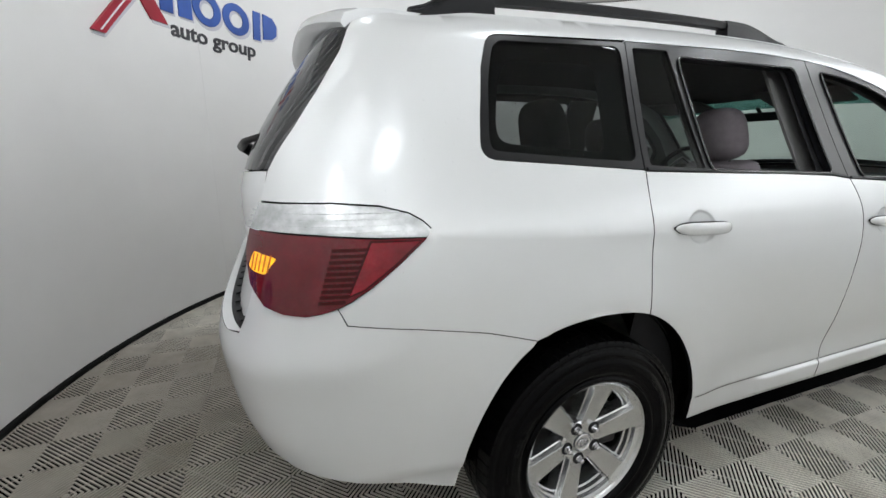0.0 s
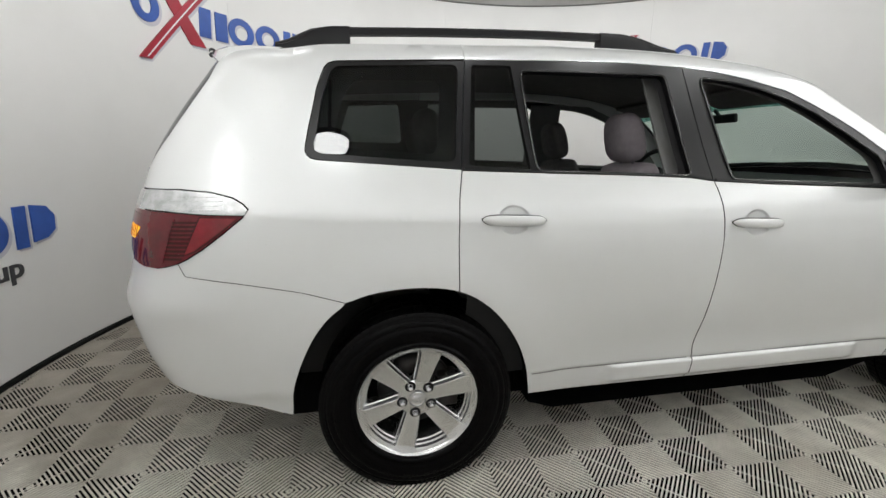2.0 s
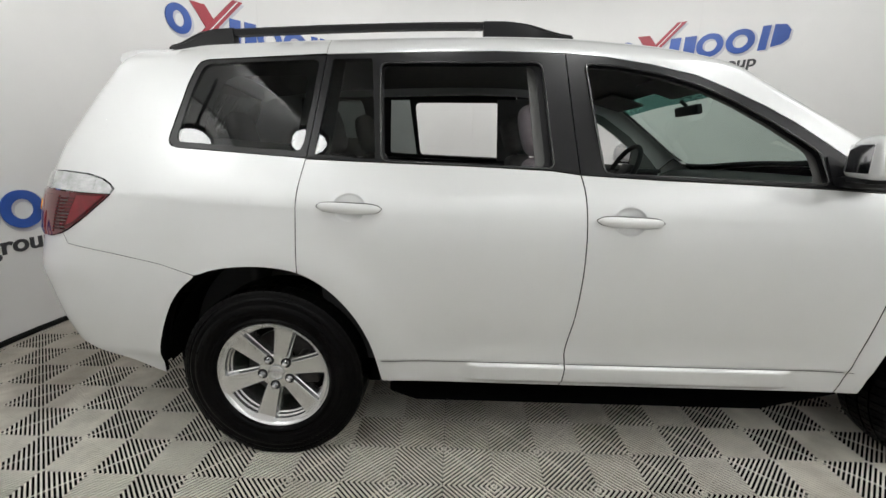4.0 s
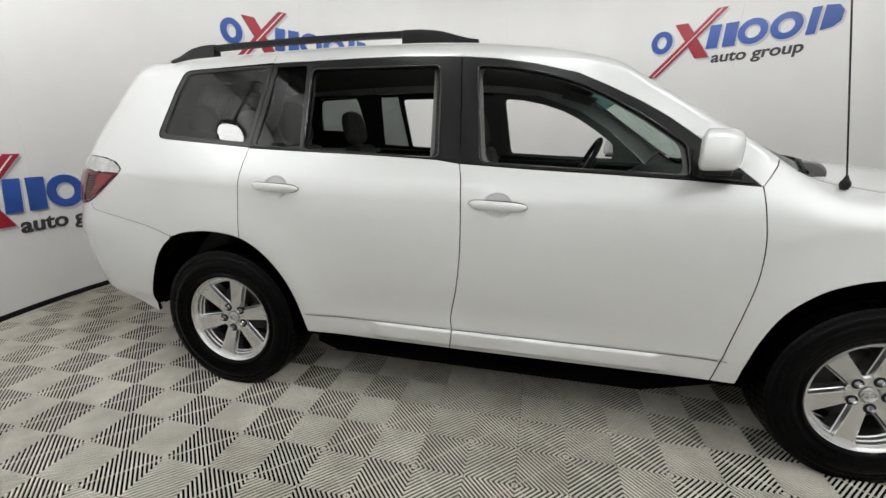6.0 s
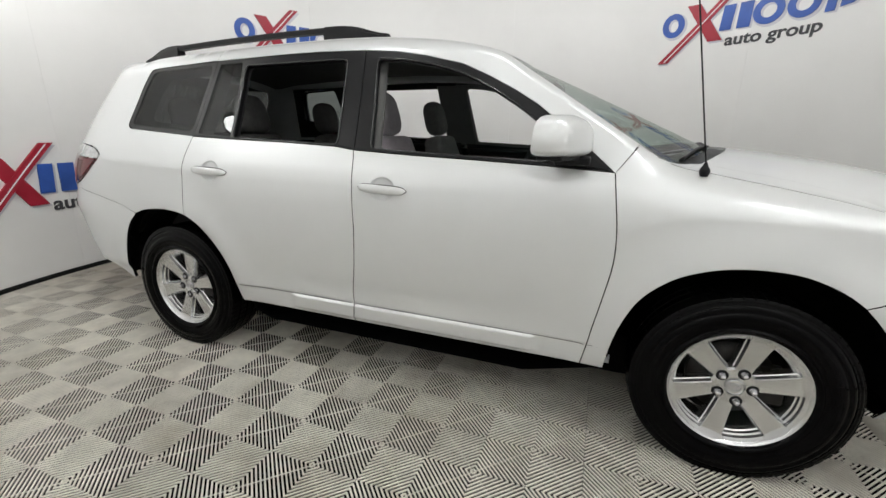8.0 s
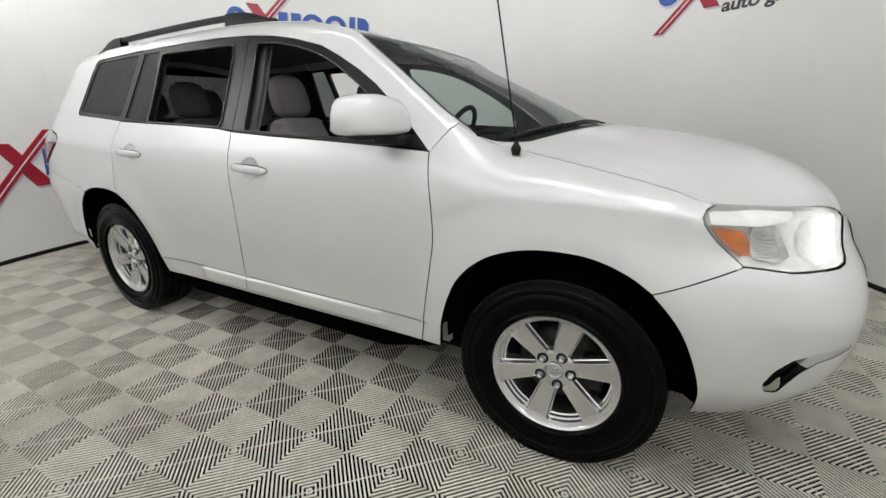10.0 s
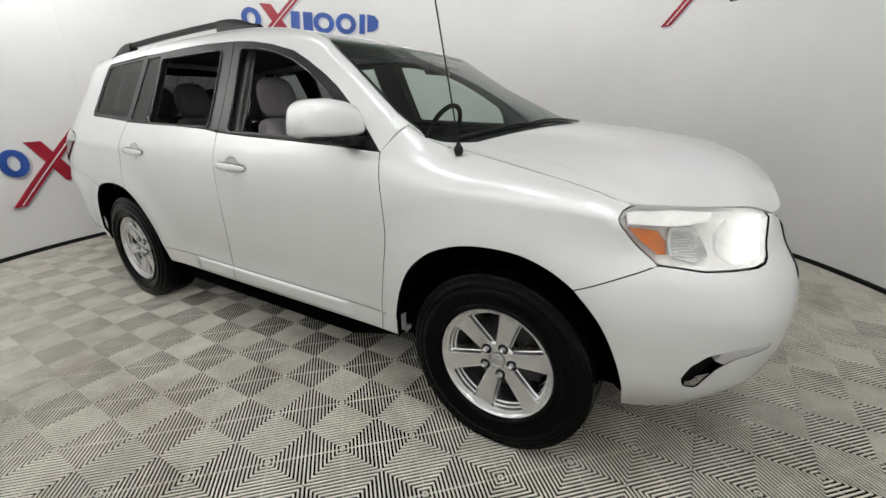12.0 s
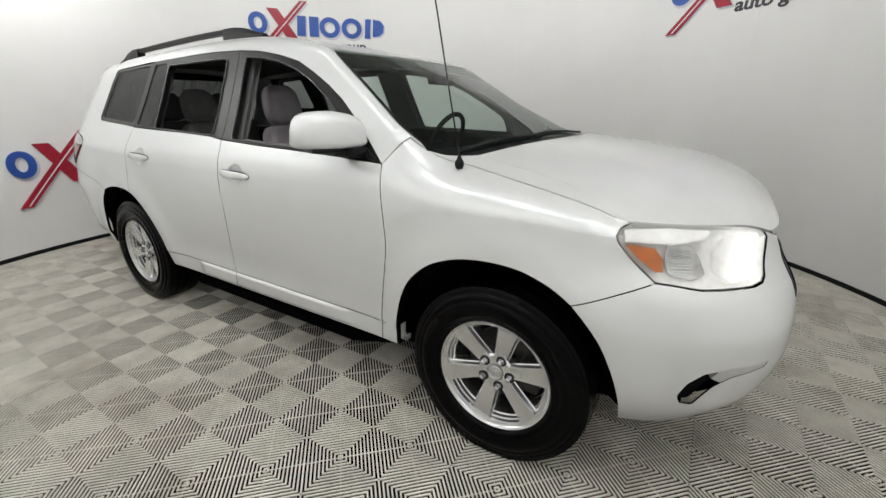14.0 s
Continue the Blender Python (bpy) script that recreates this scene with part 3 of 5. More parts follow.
def P(s, z, off=0.0):
    zt = ZTOP(s)
    r = 0.075 - 0.042 * smoothstep(1.3, 1.8, s) * (1 - smoothstep(2.4, 2.6, s)) - 0.045 * smoothstep(3.3, 3.7, s)
    t = (z - (zt - r)) / r
    roll = r * (1 - math.sqrt(1 - min(t, 0.94) ** 2)) if t > 0 else 0.0
    x, y = plan(s, z)
    x2, y2 = plan(s + 0.01, z)
    x1, y1 = plan(s - 0.01, z)
    tx, ty = x2 - x1, y2 - y1
    l = math.hypot(tx, ty) or 1
    nx, ny = ty / l, -tx / l
    d = bulge(s, z) - roll + off
    return Vector((x + nx * d, y + ny * d, z))


# upper surface: roof, windscreen, hood
_edge = [P(s, ZTOP(s)) for s in np.linspace(SREAR + 1e-4, SFRONT - 1e-4, 360)]
EX, EY, EZ = [p.x for p in _edge], [-p.y for p in _edge], [p.z for p in _edge]
XNOSE, XTAIL = EX[-1], EX[0]
ZC = Curve((XTAIL, 1.675), (-0.50, 1.703), (-0.2, 1.722), (0.3, 1.745), (0.7, 1.750), (1.0, 1.742), (1.2, 1.722), (1.45, 1.686), (1.65, 1.650), (1.82, 1.610), (1.86, 1.592),
           (2.1, 1.490), (2.35, 1.378), (2.55, 1.286), (2.70, 1.218), (2.74, 1.207), (2.79, 1.206), (2.95, 1.190), (3.15, 1.163), (3.35, 1.122), (3.46, 1.085), (3.54, 1.045), (3.585, 1.008), (XNOSE, 0.945))


def bow(x):
    return 0.03 + 0.24 * smoothstep(1.75, 2.45, x) - 0.27 * smoothstep(2.9, 3.3, x) - 0.03 * (1 - smoothstep(1.2, 1.7, x))


def Z_upper(x, y, off=0.0):
    ye, ze = float(np.interp(x, EX, EY)), float(np.interp(x, EX, EZ))
    v = min(abs(y) / max(ye, 1e-3), 1.0)
    zc = ZC(x + bow(x) * (y / 0.8) ** 2)
    p = 2.4 + 1.0 * smoothstep(1.2, 1.6, x)
    return ze + (zc - ze) * (1 - v**p) + off


def inside(poly, x, y):
    p = np.asarray(poly)
    x1, y1 = p[:, 0], p[:, 1]
    x2, y2 = np.roll(x1, -1), np.roll(y1, -1)
    hit = ((y1 > y) != (y2 > y)) & (x < (x2 - x1) * (y - y1) / (y2 - y1 + 1e-15) + x1)
    return bool(hit.sum() % 2)


def dense(loop, step):
    out = []
    for a, b in zip(loop, loop[1:] + loop[:1]):
        n = max(1, int(math.hypot(b[0] - a[0], b[1] - a[1]) / step + 0.5))
        out += [(a[0] + (b[0] - a[0]) * k / n, a[1] + (b[1] - a[1]) * k / n) for k in range(n)]
    return out


def rounded(loop, r=0.02, n=4):
    """The loop with its corners rounded."""
    out = []
    m = len(loop)
    for i in range(m):
        p, a, b = Vector(loop[i]), Vector(loop[i - 1]), Vector(loop[(i + 1) % m])
        da, db = (a - p), (b - p)
        la, lb = min(r, da.length * 0.45), min(r, db.length * 0.45)
        s, e = p + da.normalized() * la, p + db.normalized() * lb
        for k in range(n + 1):
            t = k / n
            q = s * (1 - t) ** 2 + p * 2 * t * (1 - t) + e * t * t
            out.append((q.x, q.y))
    return out


def shrunk(loop, d):
    """The loop moved inward by d."""
    area = sum(a[0] * b[1] - a[1] * b[0] for a, b in zip(loop, loop[1:] + loop[:1]))
    sg = 1 if area > 0 else -1
    m, out = len(loop), []
    for i in range(m):
        p, a, b = Vector(loop[i]), Vector(loop[i - 1]), Vector(loop[(i + 1) % m])
        u, v = (p - a), (b - p)
        if u.length < 1e-7 or v.length < 1e-7:
            continue
        u.normalize(), v.normalize()
        nrm = Vector((-u.y - v.y, u.x + v.x)) * sg
        k = max(0.5, nrm.length_squared / 2)
        q = p + nrm * (d / k)
        out.append((q.x, q.y))
    return out


def skin(f, loop, step=0.03, holes=(), extra=(), lines=(), side=1, off=0.0, flange=0.018, flips=False, nh=0.004):
    """A pressed sheet on the surface f(u, v, off) inside a loop, with its edges turned in. side -1: the mirror image."""
    from mathutils.geometry import delaunay_2d_cdt
    loops = [dense(list(loop), step)] + [dense(list(h), step) for h in holes]
    pts, edges = [], []
    for lp in loops:
        k = len(pts)
        pts += lp
        edges += [(k + i, k + (i + 1) % len(lp)) for i in range(len(lp))]
    B = np.array(pts)
    for ln in lines:
        k = len(pts)
        pts += ln
        edges += [(k + i, k + i + 1) for i in range(len(ln) - 1)]
    near = np.array(pts)
    lo, hi = B.min(0), B.max(0)
    grid = [(u, v) for u in np.arange(lo[0] + step / 2, hi[0], step) for v in np.arange(lo[1] + step / 2, hi[1], step)]
    for g in grid:
        if inside(loops[0], *g) and not any(inside(h, *g) for h in loops[1:]) and np.min((near[:, 0] - g[0]) ** 2 + (near[:, 1] - g[1]) ** 2) > (0.35 * step) ** 2:
            pts.append((float(g[0]), float(g[1])))
    for g in extra:
        if inside(loops[0], *g):
            pts.append((float(g[0]), float(g[1])))
    vo, eo, fo, *_ = delaunay_2d_cdt([Vector(p) for p in pts], edges, [], 0, 1e-6)
    bm_ = bmesh.new()
    V = [(p.x, p.y) for p in vo]
    co = [f(u, v, off) for u, v in V]
    ok = []
    for t in fo:
        c = (sum(V[i][0] for i in t) / len(t), sum(V[i][1] for i in t) / len(t))
        if inside(loops[0], *c) and not any(inside(h, *c) for h in loops[1:]):
            ok.append(t)
    used = sorted({i for t in ok for i in t})
    vs = {i: bm_.verts.new((co[i].x, side * co[i].y, co[i].z)) for i in used}
    flip = (side < 0) != flips
    for t in ok:
        try:
            bm_.faces.new([vs[i] for i in (t[::-1] if flip else t)])
        except ValueError:
            pass
    normals = {}
    h = nh
    for i in used:
        u, v = V[i]
        a, b = f(u + h, v, off) - f(u - h, v, off), f(u, v + h, off) - f(u, v - h, off)
        n = a.cross(b)
        if n.length < 1e-12:
            n = Vector((0, 0, 1))
        n.normalize()
        if flips:
            n = -n
        normals[vs[i]] = Vector((n.x, side * n.y, n.z))
    bm_.normal_update()
    if flange > 0:
        for e in [e for e in bm_.edges if len(e.link_faces) == 1]:
            fc = e.link_faces[0]
            lp_ = [l for l in fc.loops if l.edge == e][0]
            a, b = lp_.vert, lp_.link_loop_next.vert
            na, nb_ = normals[a], normals[b]
            q = [bm_.verts.new(p) for p in (a.co, b.co, b.co - nb_ * flange, a.co - na * flange)]
            ff = bm_.faces.new((q[1], q[0], q[3], q[2]))
            ff.material_index = 1
            ff.normal_update()
            for w in q:
                normals[w] = ff.normal.copy()
    bm_.verts.index_update()
    return bm_, [normals[v] for v in bm_.verts]


def sheet(name, f, loop, material, parent, label="", edge=None, **kw):
    bm_, nrm = skin(f, loop, **kw)
    me = bpy.data.meshes.new(name)
    bm_.to_mesh(me)
    bm_.free()
    me.materials.append(material)
    me.materials.append(edge or (DARK if material == PAINT else material))
    for p in me.polygons:
        p.use_smooth = True
    me.normals_split_custom_set_from_vertices([tuple(n) for n in nrm])
    ob = new(name, me)
    ob.parent = parent
    return tagged(ob, label)


def side_f(u, v, off=0.0):
    return P(u, v, off)


def upper_f(u, v, off=0.0):
    return Vector((u, v, Z_upper(u, v, off)))


# ---- outlines of the car's panels, in x and z ----
ARCH_R = [(-0.452, 0.352), (-0.440, 0.45), (-0.424, 0.515), (-0.387, 0.609), (-0.337, 0.697), (-0.275, 0.763), (-0.192, 0.809), (-0.071, 0.829), (0.049, 0.828),
          (0.146, 0.809), (0.232, 0.763), (0.305, 0.694), (0.369, 0.600), (0.415, 0.487), (0.444, 0.345)]
ARCH_F = [(2.330, 0.345), (2.350, 0.48), (2.385, 0.595), (2.435, 0.688), (2.518, 0.765), (2.605, 0.807), (2.692, 0.829), (2.79, 0.836), (2.895, 0.826),
          (3.0, 0.786), (3.08, 0.727), (3.155, 0.636), (3.205, 0.528), (3.235, 0.42), (3.245, 0.30)]
GAP_R = [(0.171, 1.223), (0.153, 1.124), (0.147, 1.026), (0.145, 0.925), (0.146, 0.809)]
GAP_M = [(1.181, 1.180), (1.193, 1.125), (1.200, 1.040), (1.204, 0.937), (1.203, 0.803), (1.190, 0.65), (1.171, 0.54), (1.166, 0.49), (1.171, 0.445), (1.169, 0.40), (1.160, 0.342)]
GAP_F = [(2.288, 1.130), (2.301, 1.034), (2.316, 0.921), (2.318, 0.80), (2.298, 0.67), (2.272, 0.53), (2.258, 0.442), (2.240, 0.344)]
BELT = [(0.171, 1.223), (0.457, 1.214), (0.80, 1.205), (1.08, 1.193), (1.181, 1.180), (1.457, 1.166), (1.753, 1.156), (2.042, 1.144), (2.288, 1.130)]
STRIP = [(-0.285, 1.594), (0.217, 1.622), (0.656, 1.635), (0.884, 1.638), (1.142, 1.631), (1.30, 1.618), (1.461, 1.591), (1.635, 1.550), (1.759, 1.495), (1.880, 1.434),
         (1.979, 1.375), (2.082, 1.300), (2.20, 1.205), (2.288, 1.130)]
DWIN = [(-0.235, 1.5965), (-0.258, 1.594), (-0.276, 1.587), (-0.290, 1.572), (-0.318, 1.498), (-0.345, 1.37), (-0.357, 1.305), (-0.358, 1.288), (-0.353, 1.274), (-0.342, 1.264), (-0.322, 1.258), (-0.086, 1.243), (0.167, 1.226), (0.171, 1.223)]


def eased(points, n=4):
    """The line drawn as a smooth curve that still passes through each point."""
    q = [Vector(p) for p in points]
    q = [2 * q[0] - q[1]] + q + [2 * q[-1] - q[-2]]
    out = []
    for p0, p1, p2, p3 in zip(q, q[1:], q[2:], q[3:]):
        for k in range(n):
            t = k / n
            v = 0.5 * (2 * p1 + (p2 - p0) * t + (2 * p0 - 5 * p1 + 4 * p2 - p3) * t * t + (3 * p1 - p0 - 3 * p2 + p3) * t**3)
            out.append((v.x, v.y))
    return out + [tuple(points[-1])]


ARCH_R, ARCH_F, GAP_R, GAP_M, GAP_F = eased(ARCH_R), eased(ARCH_F), eased(GAP_R), eased(GAP_M), eased(GAP_F)


def on(points):
    return [(S(x, z), z) for x, z in points]


SEAM_R = [(-0.245, 0.792), (-0.385, 0.833), (-0.57, 0.872), (-0.731, 0.901)]
LAMP_BOT = [(-0.750, 0.941), (-0.785, 0.931), (-0.818, 0.925), (-0.860, 0.928), (-0.897, 0.941)]
LAMP_TIP = (-0.528, 1.108)
LAMP_LOW = [(-0.545, 1.083), (-0.61, 1.030), (-0.671, 0.985), (-0.72, 0.955)]
LAMP_TOP = [(-0.545, 1.125), (-0.575, 1.143), (-0.64, 1.160), (-0.74, 1.168)]
LAMP_IN_TOP, LAMP_IN_LOW = (SRY(0.747, 1.166), 1.166), (SRY(0.80, 0.975), 0.975)
GLASS_EDGE = [(SRY(0.725, 1.235), 1.235), (SRY(0.715, 1.335), 1.335), (SRY(0.694, 1.423), 1.423), (SRY(0.659, 1.524), 1.524), (SRY(0.615, 1.606), 1.606)]
GAP = 0.0021


car = thing("car", "pearl white four-door sport utility vehicle, wet, with front windows down", "car")


def body_side(side):
    """All outer panels of one side. side 1: the right side, -1: the left."""
    along = lambda c, s0, s1, ds=(0.0, 0.007): [[(float(s_), c(s_) - d_) for s_ in np.linspace(s0, s1, max(4, int((s1 - s0) / 0.03)))] for d_ in ds]
    ROLL = (0.003, 0.008, 0.015, 0.024, 0.036, 0.052)
    # lower rear quarter with the rear pillar
    roof_edge = [(s_, ZTOP(s_)) for s_ in np.linspace(0.217, SRY(0.615, 1.615), 26)]
    arch_q = [p for p in ARCH_R if p[1] > 0.795 and p[0] < 0.14]
    quarter = (on(SEAM_R) + on(LAMP_BOT[:1]) + on(LAMP_LOW[::-1]) + on([LAMP_TIP]) + on(LAMP_TOP) + [LAMP_IN_TOP] + GLASS_EDGE
               + roof_edge[::-1] + [(0.217, 1.622)] + on(DWIN) + on(GAP_R[1:]) + on(arch_q[::-1]))
    sheet("quarter_panel", side_f, shrunk(quarter, 0.0013), PAINT, car, step=0.032, side=side, lines=along(CREASE_R, -0.50, 0.135))
    # rear bumper: from the arch round to the middle
    arch_b = [p for p in ARCH_R if p[0] < -0.24 and p[1] < 0.79]
    bump = (on(arch_b) + on(SEAM_R) + on(LAMP_BOT) + [LAMP_IN_LOW] + [(SRY(0.775, 0.86), 0.86), (SRY(0.70, 0.845), 0.845), (SREAR, 0.845), (SREAR, 0.53), (SRY(0.55, 0.528), 0.528), (SRY(0.72, 0.518), 0.518), (SRY(0.80, 0.508), 0.508)] + on([(-0.87, 0.492), (-0.76, 0.462), (-0.65, 0.425), (-0.55, 0.390), (-0.49, 0.366)]))
    sheet("rear_bumper", side_f, shrunk(bump, 0.0009), PAINT, car, step=0.035, side=side)
    # doors
    arch_d = [p for p in ARCH_R if p[0] > 0.146]
    rear = on(BELT[:5]) + on(GAP_M[1:]) + on(arch_d[::-1]) + on(GAP_R[1:][::-1])
    rows = lambda a, c: [[(float(x), z) for x in np.linspace(a, c, int((c - a) / 0.03) + 2)] for z in (0.354, 0.364, 0.374, 0.40, 0.424, 0.431, 0.436, 0.4405, 0.444, 0.4475, 0.455)]
    cup = lambda hx, hz: [(hx + r * 0.060 * math.cos(t), hz + r * 0.050 * math.sin(t)) for r in (0.3, 0.55, 0.72, 0.84, 0.92, 0.97, 1.01, 1.06) for t in np.linspace(0, 2 * math.pi, 26)[:-1]]
    door_r = sheet("rear_door", side_f, shrunk(rear, GAP), PAINT, car, step=0.03, side=side, extra=cup(0.345, 1.055), lines=rows(0.455, 1.150) + along(CREASE_R, 0.16, 0.22))
    front = on(BELT[4:]) + on(GAP_F[1:]) + on(GAP_M[1:][::-1])
    door_f = sheet("front_door", side_f, shrunk(front, GAP), PAINT, car, step=0.03, side=side, extra=cup(1.353, 1.021), lines=rows(1.182, 2.232))
    for door, s0, s1 in ((door_r, 0.447, 1.151), (door_f, 1.173, 2.246)):
        line = [(float(q), 0.4435) for q in np.linspace(s0, s1, 24)]
        sheet("moulding_joint", side_f, line + [(q, z - 0.0026) for q, z in line[::-1]], DARK, door, "dark joint over the sill moulding", step=0.05, side=side, off=0.0012, flange=0)
    for door, hx, hz in ((door_r, 0.345, 1.055), (door_f, 1.353, 1.021)):
        for long_, fat, proud, name_, stuff_ in ((0.118, 0.0, 0.030, "handle", PAINT), (0.1195, 0.0012, 0.004, "gasket", BLACK)):
          bm_ = bmesh.new()
          rows_ = []
          for k in range(17):
            t = -1 + 2 * k / 16
            base = -HW(hz)
            outy = base - 0.004 - proud * (1 - t * t) ** 0.45
            inn = base + 0.004 - 0.016 * (1 - t * t) ** 0.5
            hh = 0.0175 * (1 - abs(t) ** 4) ** 0.5 + 0.002 + fat
            ring_ = []
            for a in range(12):
                ang = 2 * math.pi * a / 12
                yy = (outy + inn) / 2 + (inn - outy) / 2 * math.cos(ang)
                ring_.append(bm_.verts.new((hx + long_ * t, side * yy, hz - 0.004 * t + hh * math.copysign(abs(math.sin(ang)) ** 0.7, math.sin(ang)))))
            rows_.append(ring_)
          for a, b2 in zip(rows_, rows_[1:]):
            for i in range(12):
                j = (i + 1) % 12
                bm_.faces.new((a[i], a[j], b2[j], b2[i]))
          bm_.faces.new(rows_[0]), bm_.faces.new(rows_[-1][::-1])
          bmesh.ops.recalc_face_normals(bm_, faces=bm_.faces)
          part(name_, bm_, stuff_, door, "thin black gasket" if fat else "")
    # front fender
    seam = [(3.066, 0.742), (3.20, 0.803), (3.285, 0.842)]
    lamp_back = [(3.262, 0.862), (3.210, 0.908), (3.172, 0.955), (3.165, 0.975), (3.178, 0.992), (3.198, 1.000)]
    shoulder = [(s_, ZTOP(s_) - 0.0005) for s_ in np.linspace(S(3.205, 1.0), 2.43, 18)]
    shoulder += [(2.362, 1.226)]
    fender = on(GAP_F[::-1]) + shoulder[::-1] + on(lamp_back[::-1]) + on(seam[::-1]) + on([p for p in ARCH_F if p[0] < 3.055][::-1])
    fen = sheet("front_fender", side_f, shrunk(fender, GAP), PAINT, car, step=0.032, side=side, lines=along(CREASE_F, 2.335, S(3.15, 0.975)) + along(ZTOP, 2.46, S(3.16, 1.0), ROLL))
    sheet("moulding_joint", side_f, [(2.262, 0.4435), (2.30, 0.4435), (2.336, 0.4435), (2.336, 0.4409), (2.30, 0.4409), (2.262, 0.4409)], DARK, fen, "dark joint over the sill moulding", step=0.03, side=side, off=0.0012, flange=0)
    bm_ = bmesh.new()
    add_prism(bm_, [(2.322, 0.352), (2.322, 0.425), (2.328, 0.425), (2.331, 0.364), (2.346, 0.364), (2.349, 0.376), (2.354, 0.376), (2.353, 0.352)], lambda u, v, d_: Vector((u, side * (-0.868 + d_), v)), 0.03)
    bmesh.ops.recalc_face_normals(bm_, faces=bm_.faces)
    part("sill_end", bm_, PAINT, fen, "folded white end of the sill moulding", smooth=False)
    # the fender's upper face, between its ridge and the hood
    up = [(float(x), -float(np.interp(x, EX, EY))) for x in np.linspace(2.44, 3.20, 18)]
    inn = [(float(x), -float(np.interp(x, EX, EY)) + 0.081 * smoothstep(2.43, 2.60, x) * (1 - smoothstep(2.90, 3.21, x)) + 0.002) for x in np.linspace(3.20, 2.45, 22)]
    sheet("top_edge", upper_f, up + inn, PAINT, fen, step=0.016, side=side, flange=0.01, edge=PAINT, nh=0.03)
    # front bumper
    arch_fb = [p for p in ARCH_F if p[0] > 3.075]
    fog = rounded(on([(3.395, 0.485), (3.405, 0.455), (3.440, 0.450), (3.458, 0.485), (3.484, 0.530), (3.525, 0.566), (3.606, 0.590), (3.612, 0.606), (3.52, 0.600), (3.455, 0.577), (3.415, 0.535)]), 0.010)
    bumper = (on(arch_fb) + [(S(3.28, 0.30), 0.30), (SFY(0.70, 0.32), 0.32), (SFY(0.4, 0.32), 0.32), (SFRONT, 0.32), (SFRONT, 0.74), (SFY(0.495, 0.745), 0.745), (SFY(0.500, 0.80), 0.80),
              (SFY(0.482, 0.94), 0.94), (SFY(0.565, 0.968), 0.968), (SFY(0.572, 0.955), 0.955), (SFY(0.605, 0.897), 0.897), (SFY(0.640, 0.848), 0.848), (SFY(0.665, 0.834), 0.834), (SFY(0.70, 0.828), 0.828), (S(3.40, 0.828), 0.828), (S(3.33, 0.838), 0.838)] + on(seam[::-1]))
    fb = sheet("front_bumper", side_f, shrunk(bumper, 0.0016), PAINT, car, step=0.035, side=side, holes=[fog], flange=0.006)
    sheet("fog_recess", side_f, shrunk(fog, -0.004), BLACK, fb, "black fog lamp pocket", step=0.03, side=side, off=-0.035, flange=0)
    sheet("fog_strip", side_f, on([(3.474, 0.562), (3.492, 0.592), (3.52, 0.6015), (3.612, 0.607), (3.607, 0.589), (3.525, 0.5645), (3.500, 0.546)]), STRIPMETAL, fb, "silver trim strip", step=0.02, side=side, off=-0.0015)
    # headlamp
    lamp = on(lamp_back[::-1]) + on([(3.285, 0.842)]) + [(S(3.33, 0.838), 0.838), (S(3.40, 0.828), 0.828), (SFY(0.70, 0.828), 0.828), (SFY(0.665, 0.834), 0.834), (SFY(0.640, 0.848), 0.848), (SFY(0.605, 0.897), 0.897), (SFY(0.572, 0.955), 0.955),
           (SFY(0.573, 0.972), 0.972)] + [(s_, ZTOP(s_) - 0.0008) for s_ in np.linspace(SFY(0.60, 0.98), S(3.22, 1.0), 10)]
    head = sheet("headlight", side_f, shrunk(lamp, 0.001), BLACK, car, "clear headlight, lit, with an amber corner", step=0.03, side=side, off=-0.006, flange=0.046, edge=REFLECTOR, holes=[shrunk(lamp, 0.0026)])
    inner = shrunk(lamp, 0.002)
    sheet("reflector", side_f, shrunk(lamp[:12] + [(u, v - 0.012) for u, v in lamp[12:]], -0.022), REFLECTOR, head, "pale silver reflector", step=0.03, side=side, off=-0.050, flange=0)
    sheet("lens", side_f, inner, HAZED, head, "hazed clear lens", step=0.03, side=side, off=-0.004, flange=0.048, edge=REFLECTOR)
    sheet("turn_signal", side_f, on([(3.195, 0.945), (3.23, 0.944), (3.275, 0.937), (3.300, 0.905), (3.305, 0.868), (3.285, 0.868), (3.235, 0.905)]), AMBER, head, "amber corner lens", step=0.02, side=side, off=-0.016)
    sheet("bezel", side_f, on([(3.190, 0.985), (3.32, 0.990), (3.42, 0.984), (3.40, 0.960), (3.32, 0.948), (3.195, 0.952)]), REFLECTOR, head, "pale inner bezel", step=0.02, side=side, off=-0.022)
    sheet("inner_bowl", side_f, rounded(on([(3.312, 0.943), (3.372, 0.945), (3.405, 0.905), (3.428, 0.858), (3.39, 0.843), (3.325, 0.856), (3.312, 0.90)]), 0.012), BOWL, head, "silver lamp bowl", step=0.02, side=side, off=-0.036, flange=0.006)
    for k in range(9):
        z0 = 0.930 - 0.0085 * k
        sheet("rib", side_f, on([(3.322 + 0.001 * k, z0), (3.372 + 0.003 * k, z0 - 0.001), (3.372 + 0.003 * k, z0 - 0.005), (3.322 + 0.001 * k, z0 - 0.004)]), LENSCLEAR, head, "clear lens rib", step=0.02, side=side, off=-0.030, flange=0.006)
    glow = [(SFY(0.725, 0.95), 0.966), (SFY(0.580, 0.95), 0.962), (SFY(0.611, 0.89), 0.892), (SFY(0.646, 0.85), 0.846), (SFY(0.745, 0.84), 0.836), (SFY(0.765, 0.87), 0.870), (SFY(0.752, 0.92), 0.925)]
